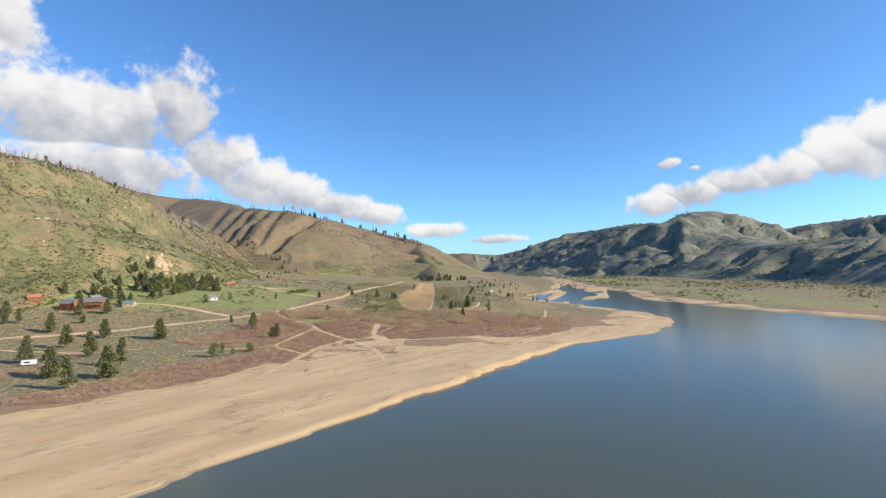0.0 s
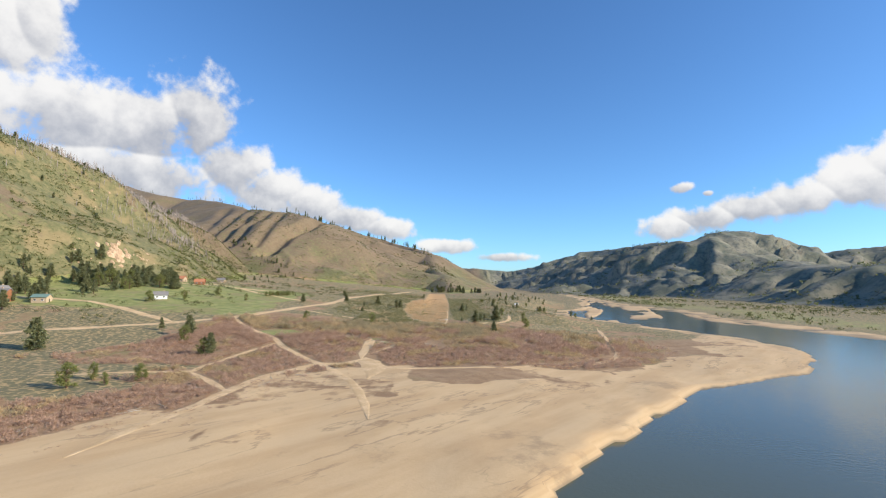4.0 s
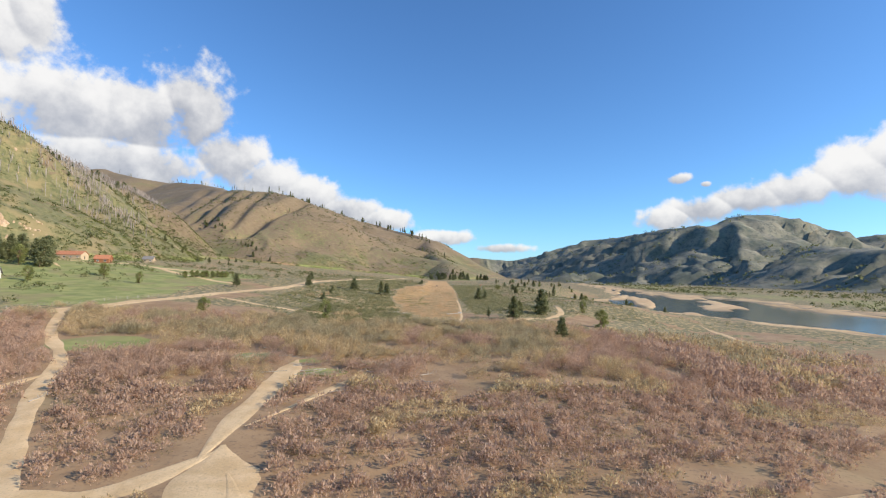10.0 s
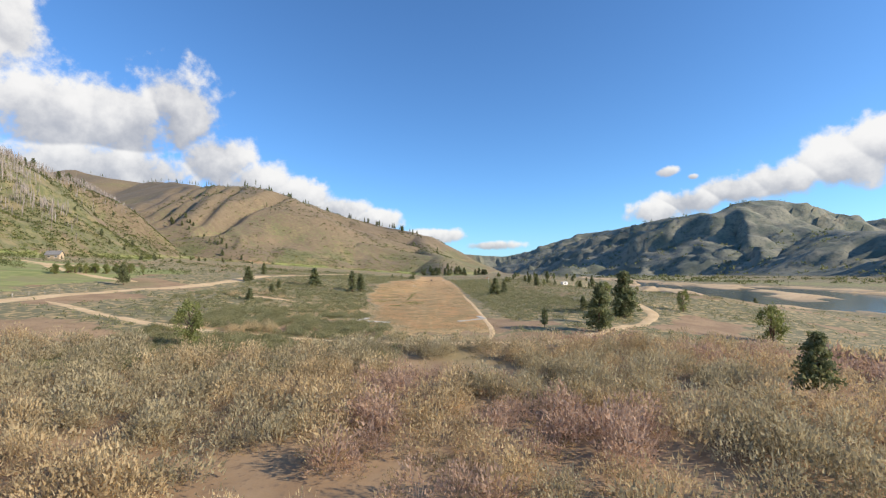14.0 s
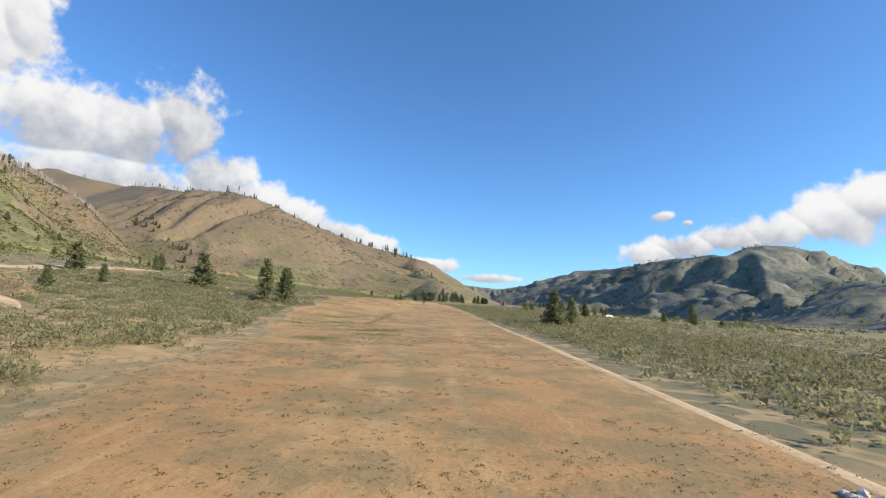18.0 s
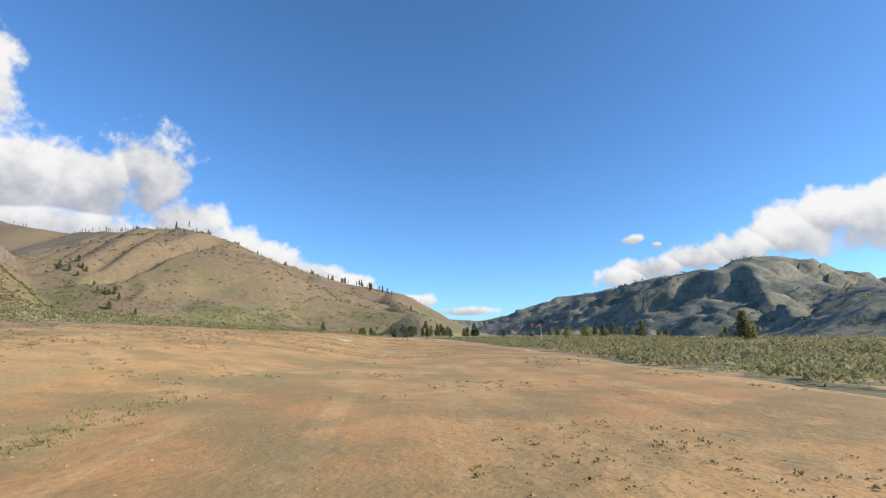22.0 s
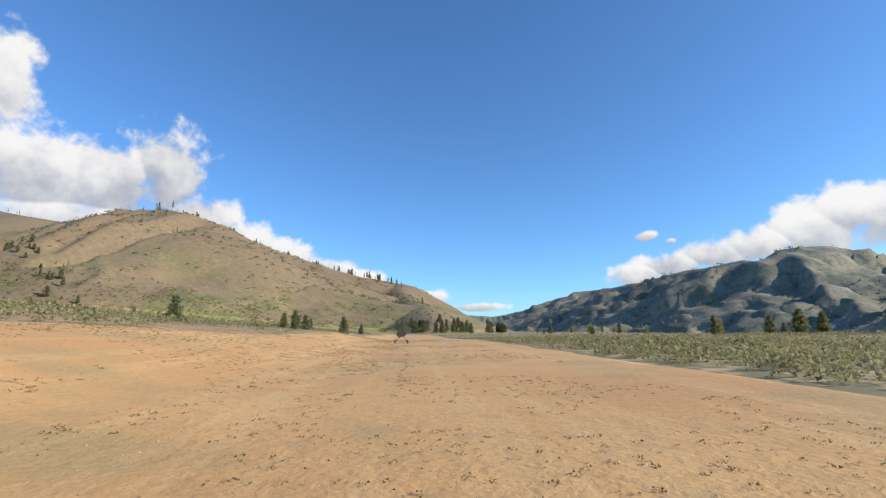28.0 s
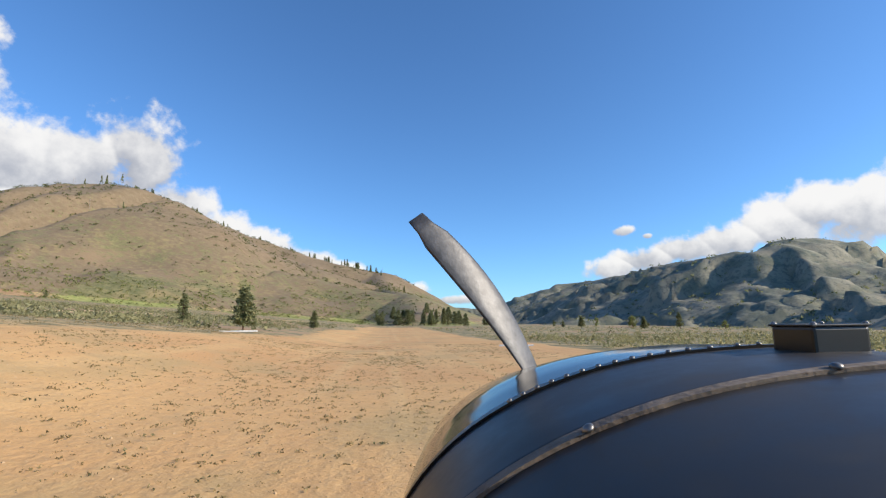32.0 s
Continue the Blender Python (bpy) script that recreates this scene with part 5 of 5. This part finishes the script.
def stone_marker(corner, end, many, wide, lift=0.05):
    """An arm of the white stone mark beside the threshold."""
    top = new("stone_marker")
    a, b = Vector(corner), Vector(end)
    top.matrix_basis = at_ground(a.x, a.y)
    base = top.matrix_basis.inverted()
    side = Vector((-(b - a).y, (b - a).x)).normalized()
    for k in range(many):
        p = a + (b - a) * rng.uniform() + side * rng.uniform(-wide / 2, wide / 2)
        ob = new("stone", ROCKS[k % 5])
        ob.parent = top
        s = rng.uniform(0.09, 0.20)
        ob.matrix_basis = base @ at_ground(p.x, p.y, rng.uniform(0, 6), s, -s * 0.3 - lift)
    return tagged(top, "row of piled white stones marking the runway threshold", "stones", "stone threshold mark")


stone_marker((-14.6, 16.1), (-13.4, 21.6), 150, 1.3)
stone_marker((-14.6, 16.1), (-7.4, 11.4), 230, 1.3)
stone_marker((14.2, 15.6), (13.2, 21.2), 110, 1.2)
stone_marker((14.2, 15.6), (8.0, 10.8), 170, 1.2)
tagged(stone_marker((-7.0, 184.6), (-5.8, 187.0), 120, 1.0, 0.14), "low heap of white stones beside the wheel tracks", "stones")


def ground_panel(x, y, turn, long, wide):
    top = new("ground_panel")
    top.matrix_basis = at_ground(x, y, turn, 1.0, -0.12)
    for k in range(4):
        bm = bmesh.new()
        box(bm, -long / 2 + long * k / 4 + 0.02, -long / 2 + long * (k + 1) / 4 - 0.02, -wide / 2, wide / 2, 0.0, 0.12, 0.02)
        part("plank", bm, WHITE, top)
    return tagged(top, "weathered white wooden panel lying beside the strip", "marker", "runway edge panels")


ground_panel(-10.5, 362, 0.2, 3.4, 1.2)
ground_panel(16.5, 362, -0.2, 3.4, 1.2)


def windsock(x, y):
    top = new("windsock")
    top.matrix_basis = at_ground(x, y)
    bm = bmesh.new()
    tube(bm, (0, 0, -0.2), (0, 0, 5.2), 0.06, 0.045, 10)
    part("pole", bm, WHITE, top)
    bm = bmesh.new()
    n = 12
    rings = []
    for f in (0.0, 0.35, 0.7, 1.0):
        rad = 0.34 * (1 - 0.5 * f)
        rings.append([bm.verts.new((0.1 - 1.9 * f, rad * math.cos(6.2832 * k / n), 4.9 - 0.75 * f * f - 0.2 * f + rad * math.sin(6.2832 * k / n))) for k in range(n)])
    for a, b in zip(rings, rings[1:]):
        for k in range(n):
            bm.faces.new((a[k], a[(k + 1) % n], b[(k + 1) % n], b[k]))
    sleeve = part("sleeve", bm, plain_material("orange cloth", (0.62, 0.12, 0.04), (0.78, 0.20, 0.07)), top, "faded orange cloth sleeve")
    sleeve.data.shade_smooth()
    bm = bmesh.new()
    tube(bm, (0, 0, 4.55), (0.1, 0, 4.56), 0.02, 0.02, 6)
    tube(bm, (0, 0, 5.15), (0.1, 0, 5.2), 0.02, 0.02, 6)
    part("bracket", bm, RUBBER, top)
    return tagged(top, "orange windsock on a white pole beside the airstrip", "windsock")


windsock(47, 262)


def fence(line, gap):
    """Posts along the lawn with three wires."""
    top = new("wire_fence")
    top.matrix_basis = at_ground(*line[0])
    base = top.matrix_basis.inverted()
    last = None
    for (ax, ay), (bx, by) in zip(line, line[1:]):
        many = int(math.hypot(bx - ax, by - ay) / gap)
        for k in range(many):
            x, y = ax + (bx - ax) * k / many, ay + (by - ay) * k / many
            foot = base @ Vector((x, y, float(height(x, y))))
            bm = bmesh.new()
            tube(bm, foot - Vector((0, 0, 0.3)), foot + Vector((0, 0, 1.25)), 0.08, 0.07, 6)
            part("post", bm, GREY_WOOD, top)
            if last is not None:
                for z in (0.45, 0.8, 1.15):
                    bm = bmesh.new()
                    tube(bm, last + Vector((0, 0, z)), foot + Vector((0, 0, z)), 0.012, 0.012, 3)
                    part("wire", bm, GREY_WOOD, top)
            last = foot
    return tagged(top, "wire fence with weathered posts along the lawn", "fence")


fence(((-150, -34), (-130, -14), (-113, 20), (-104, 62)), 4.0)


# ---- rock and dead wood ----
def outcrop(x, y, many, spread_m, size, seed):
    r = np.random.default_rng(seed)
    top = new("rock_outcrop")
    top.matrix_basis = at_ground(x, y)
    base = top.matrix_basis.inverted()
    for k in range(many):
        px, py = x + r.normal(0, spread_m), y + r.normal(0, spread_m * 1.4)
        ob = new("boulder", OUTCROP[k % 3])
        ob.parent = top
        s = size * r.uniform(0.5, 1.3)
        ob.matrix_basis = base @ at_ground(px, py, r.uniform(0, 6), s, 0.62 * s) @ Matrix.Rotation(r.uniform(-0.5, 0.5), 4, "X") @ Matrix.Diagonal((0.8, 1.1, r.uniform(1.1, 2.0), 1))
    return tagged(top, "pale tan sandstone outcrop on the green slope", "rocks", "outcrops on the slope")


OUTCROP = [rock_mesh("boulder", 40 + k, SANDSTONE) for k in range(3)]
outcrop(-322, 156, 60, 4.6, 3.4, 1)
outcrop(-312, 186, 16, 5, 1.5, 2)
outcrop(-325, 121, 12, 6, 1.5, 3)
outcrop(-350, 176, 8, 6, 1.3, 6)
outcrop(-410, 90, 12, 9, 1.9, 4)
outcrop(-440, 300, 10, 10, 1.8, 5)


def driftwood(x, y, turn, long, seed):
    r = np.random.default_rng(seed)
    top = new("driftwood_log")
    top.matrix_basis = at_ground(x, y, turn)
    bm = bmesh.new()
    last, rad = Vector((-long / 2, 0, 0.10)), 0.11
    for k in range(4):
        nxt = last + Vector((long / 4, r.normal(0, 0.12), r.normal(0.02, 0.05)))
        tube(bm, last, nxt, rad, rad * 0.82, 7)
        last, rad = nxt, rad * 0.82
    part("trunk", bm, GREY_WOOD, top)
    for k in range(3):
        bm = bmesh.new()
        p = Vector((long * r.uniform(-0.4, 0.3), 0, 0.15))
        tube(bm, p, p + Vector((r.uniform(0.3, 0.8), r.normal(0, 0.6), r.uniform(0.2, 0.9))), 0.06, 0.02, 5)
        part("branch_stub", bm, GREY_WOOD, top)
    return tagged(top, "bleached driftwood log lying in the willow scrub", "log", "driftwood logs")


FIRST_LOGS = [driftwood(-30, -90, 0.3, 5.5, 1), driftwood(-14, -84, 1.2, 4.0, 2), driftwood(-22, -78, 2.4, 6.5, 3)]
for k in range(34):
    x, y = -70 + 75 * rng.uniform(), -108 + 45 * rng.uniform()
    copy_thing(FIRST_LOGS[k % 3], at_ground(x, y, rng.uniform(0, 6)))

for k in range(16):
    f = rng.uniform()
    copy_thing(FIRST_LOGS[k % 3], at_ground(-110 + 76 * f + rng.normal(0, 4), -260 + 108 * f + rng.normal(0, 4), rng.uniform(0, 6)))


def stones_on_strip():
    """Loose gravel along the wheel line."""
    many = 42000
    x, y = rng.uniform(-16, 7, many), rng.uniform(100, 372, many)
    s = 0.010 + 0.038 * rng.uniform(size=many) ** 2.5
    z = height(x, y) + 0.13
    base = np.array([(1, 0, 0), (-0.5, 0.87, 0), (-0.5, -0.87, 0), (0.1, 0.05, 0.6)])
    faces = np.array([(0, 1, 3), (1, 2, 3), (2, 0, 3)])
    turn = rng.uniform(0, 6.28, many)
    c, sn = np.cos(turn)[:, None], np.sin(turn)[:, None]
    local = np.stack([base[None, :, 0] * c - base[None, :, 1] * sn, base[None, :, 0] * sn + base[None, :, 1] * c, np.broadcast_to(base[None, :, 2], (many, 4))], -1) * s[:, None, None]
    pts = local + np.stack([x, y, z], -1)[:, None]
    grow("gravel", pts[:, faces].reshape(-1, 3, 3), CLOD, "loose tan gravel scattered on the dirt strip", "gravel")


stones_on_strip()


# ---- the aeroplane's nose, where its landing run ends ----
def nose_paint(name, low, high):
    m, n = material(name)
    at = n.add("ShaderNodeTexCoord", 3)
    dust = n.noise(at, 3.0, 6, 0.65)
    c = n.mix(n.span(dust, 0.40, 0.75, 0.0, 0.4), rgb(0.029, 0.027, 0.026), rgb(0.110, 0.092, 0.070))
    finish(n, c, n.span(dust, 0.35, 0.7, low, high), n.noise(at, 2.2, 3), 0.08, 0.02, Specular_IOR_Level=0.35)
    return m


END = flown(PATH[-1][1], PATH[-1][2] + 4.0, PATH[-1][3], PATH[-1][4])
PAINT = nose_paint("faded dark blue enamel", 0.36, 0.55)
GLOSS = nose_paint("polished dark enamel", 0.06, 0.14)
SEAM = plain_material("dusty brown seam", (0.10, 0.072, 0.05), (0.21, 0.16, 0.115), 8.0)
STEEL = plain_material("bare steel", (0.16, 0.15, 0.14), (0.28, 0.27, 0.26), 6.0, 0.45, 0.1, 0.8)
ALLOY = plain_material("worn grey aluminium", (0.06, 0.06, 0.064), (0.12, 0.12, 0.125), 5.0, 0.5, 0.1, 0.3)
BLACK = plain_material("black crinkle paint", (0.008, 0.008, 0.008), (0.011, 0.010, 0.010), 30.0, 0.35, 0.02)


def cowl(s, turn, out=0.0):
    """A point of the cowling: s metres ahead of the eye, turn round its axis from the right over the top."""
    nose = max(0.0, (s - 1.72) / 0.26)
    shrink = math.sqrt(max(0.02, 1 - min(nose, 0.99) ** 2)) if nose > 0 else 1.0
    wide = (0.80 - 0.10 * s) * (0.55 + 0.45 * shrink)
    top = float(np.interp(s, (0.15, 0.6, 0.7, 0.85, 0.95, 1.1, 1.25, 1.4, 1.9), (-0.13, -0.172, -0.181, -0.203, -0.219, -0.243, -0.272, -0.315, -0.47)))
    high, deep = 0.46 * (0.6 + 0.4 * shrink), 0.42 * (0.6 + 0.4 * shrink)
    mid = top - 0.46
    c, sn = math.cos(turn), math.sin(turn)
    x = math.copysign(abs(c) ** 0.86, c) * (wide + out)
    z = math.copysign(abs(sn) ** 0.86, sn) * ((high if sn > 0 else deep) + out)
    return Vector((0.655 + x, mid + z + 0.07 * (0.235 + x), -s))


def shell(bm, stations, turns, out=0.0, thick=0.0):
    """A sheet of the cowling between stations, closed to a slab if thick."""
    layers = []
    for o in ((out, out - thick) if thick else (out,)):
        layers.append([[bm.verts.new(cowl(s, t, o)) for t in turns] for s in stations])
    for grid in layers:
        for a, b in zip(grid, grid[1:]):
            for k in range(len(turns) - 1):
                bm.faces.new((a[k], a[k + 1], b[k + 1], b[k]))
    if thick:
        for row in (0, -1):
            a, b = layers[0][row], layers[1][row]
            for k in range(len(turns) - 1):
                bm.faces.new((a[k], a[k + 1], b[k + 1], b[k]))


def aeroplane():
    top = new("aeroplane_nose")
    top.matrix_basis = END
    whole = [2 * math.pi * k / 72 for k in range(73)]
    upper = [math.pi * k / 48 for k in range(49)]
    for name, s0, s1, label in (("cowling", 0.16, 0.615, "dark blue rear cowling"), ("cowling", 0.63, 0.945, "dark blue middle cowling"), ("nose_bowl", 0.965, 1.975, "glossy dark nose bowl")):
        bm = bmesh.new()
        shell(bm, np.linspace(s0, s1, 14 if s1 < 1.5 else 30), whole, 0.0, 0.012)
        part(name, bm, GLOSS if name == "nose_bowl" else PAINT, top, label).data.shade_smooth()
    bm = bmesh.new()
    ring = [bm.verts.new(cowl(0.17, t, -0.02)) for t in whole[:-1]]
    bm.faces.new(ring)
    ring = [bm.verts.new(cowl(0.20, t, -0.02)) for t in whole[:-1]]
    bm.faces.new(ring[::-1])
    part("firewall", bm, ALLOY, top)
    for s, wide, label in ((0.62, 0.011, "dusty brown lap seam"), (0.955, 0.012, "dark piano hinge")):
        bm = bmesh.new()
        shell(bm, np.linspace(s - wide, s + wide, 3), upper, 0.006, 0.008)
        seam = part("seam", bm, SEAM if s < 0.8 else BLACK, top, label)
        for k in range(5 if s < 0.8 else 26):
            t = math.pi * (0.22 + 0.15 * k) if s < 0.8 else math.pi * (0.30 + 0.40 * k / 25)
            bm = bmesh.new()
            p = cowl(s - 0.006, t, 0.008)
            up = (cowl(s, t, 0.05) - cowl(s, t, 0.0)).normalized()
            r = 0.009 if s < 0.8 else 0.006
            bmesh.ops.create_uvsphere(bm, u_segments=10, v_segments=6, radius=r, matrix=Matrix.Translation(p) @ up.to_track_quat("Z", "Y").to_matrix().to_4x4() @ Matrix.Diagonal((1, 1, 0.6, 1)))
            part("fastener", bm, STEEL, seam).data.shade_smooth()
    # the black scoop on the top
    base = cowl(0.84, math.pi * 0.462, 0.0)
    ahead = (cowl(0.90, math.pi * 0.462) - cowl(0.78, math.pi * 0.462)).normalized()
    right = (cowl(0.84, math.pi * 0.412) - cowl(0.84, math.pi * 0.512)).normalized()
    up = right.cross(ahead).normalized()
    ahead = up.cross(right)
    turn = Matrix.Translation(base) @ Matrix((right, ahead, up)).transposed().to_4x4()
    bm = bmesh.new()
    box(bm, -0.054, 0.054, -0.050, 0.050, -0.03, 0.044, 0.006)
    bmesh.ops.transform(bm, matrix=turn, verts=bm.verts)
    scoop = part("scoop_box", bm, BLACK, top, "black painted metal scoop box")
    bm = bmesh.new()
    for x0, x1, y0, y1 in ((-0.057, 0.057, -0.053, -0.043), (-0.057, 0.057, 0.043, 0.053), (-0.057, -0.047, -0.043, 0.043), (0.047, 0.057, -0.043, 0.043)):
        box(bm, x0, x1, y0, y1, 0.044, 0.048, 0.0015)
    bmesh.ops.transform(bm, matrix=turn, verts=bm.verts)
    part("scoop_rim", bm, BLACK, scoop)
    for sx in (-1, 1):
        for sy in (-1, 1):
            bm = bmesh.new()
            bmesh.ops.create_uvsphere(bm, u_segments=8, v_segments=6, radius=0.006, matrix=turn @ Matrix.Translation((sx * 0.050, sy * 0.047, 0.047)))
            part("screw", bm, STEEL, scoop)
    # the propeller
    hub = Vector((0.62, -0.69, -2.02))
    bm = bmesh.new()
    tube(bm, hub + Vector((0, 0, 0.16)), hub + Vector((0, 0, -0.10)), 0.10, 0.085, 20)
    tube(bm, hub + Vector((0, 0, -0.10)), hub + Vector((0, 0, -0.22)), 0.085, 0.03, 20)
    part("propeller_hub", bm, STEEL, top)
    for k in range(3):
        a = radians(126.0 + 120 * k)
        along, across = Vector((math.cos(a), math.sin(a), 0)), Vector((-math.sin(a), math.cos(a), 0))
        bm = bmesh.new()
        rings = []
        for f in np.linspace(0.06, 1.0, 16):
            chord = 0.036 + 0.046 * math.sin(math.pi * min(1, f * 0.92)) ** 0.8
            if f > 0.93:
                chord *= 0.75
            twist = radians(62 - 44 * f)
            mid = hub + along * (1.02 * f) + across * (-0.05 * math.sin(math.pi * f))
            u = across * math.cos(twist) + Vector((0, 0, 1)) * math.sin(twist)
            v = u.cross(along)
            rings.append([bm.verts.new(mid + u * chord * math.cos(b) + v * (0.16 * chord) * math.sin(b)) for b in (2 * math.pi * j / 12 for j in range(12))])
        for r0, r1 in zip(rings, rings[1:]):
            for j in range(12):
                bm.faces.new((r0[j], r0[(j + 1) % 12], r1[(j + 1) % 12], r1[j]))
        bm.faces.new(rings[0][::-1]), bm.faces.new(rings[-1])
        part("propeller_blade", bm, ALLOY, top, "grey aluminium propeller blade").data.shade_smooth()
    # the legs and wheels
    back = END.inverted()
    for side in (-1, 1):
        spot = END @ Vector((0.60 + side * 1.05, -1.6, -0.75))
        spot.z = float(height(spot.x, spot.y)) + 0.05 + 0.36
        wheel = back @ spot
        right = (END.to_3x3() @ Vector((1, 0, 0)))
        right.z = 0
        axis = END.to_3x3().inverted() @ right.normalized()
        bm = bmesh.new()
        tube(bm, Vector((0.60 + side * 0.34, -0.92, -0.62)), wheel, 0.045, 0.03, 10)
        part("gear_leg", bm, PAINT, top)
        bm = bmesh.new()
        tube(bm, wheel - axis * 0.10, wheel - axis * 0.06, 0.32, 0.36, 28)
        tube(bm, wheel - axis * 0.06, wheel + axis * 0.06, 0.36, 0.36, 28)
        tube(bm, wheel + axis * 0.06, wheel + axis * 0.10, 0.36, 0.32, 28)
        tyre = part("wheel", bm, RUBBER, top, "fat black tundra tyre")
        bm = bmesh.new()
        tube(bm, wheel - axis * 0.108, wheel + axis * 0.108, 0.15, 0.15, 20)
        part("rim", bm, ALLOY, tyre)
    return tagged(top, "dark blue aeroplane nose with propeller standing on the strip", "aeroplane")


aeroplane()
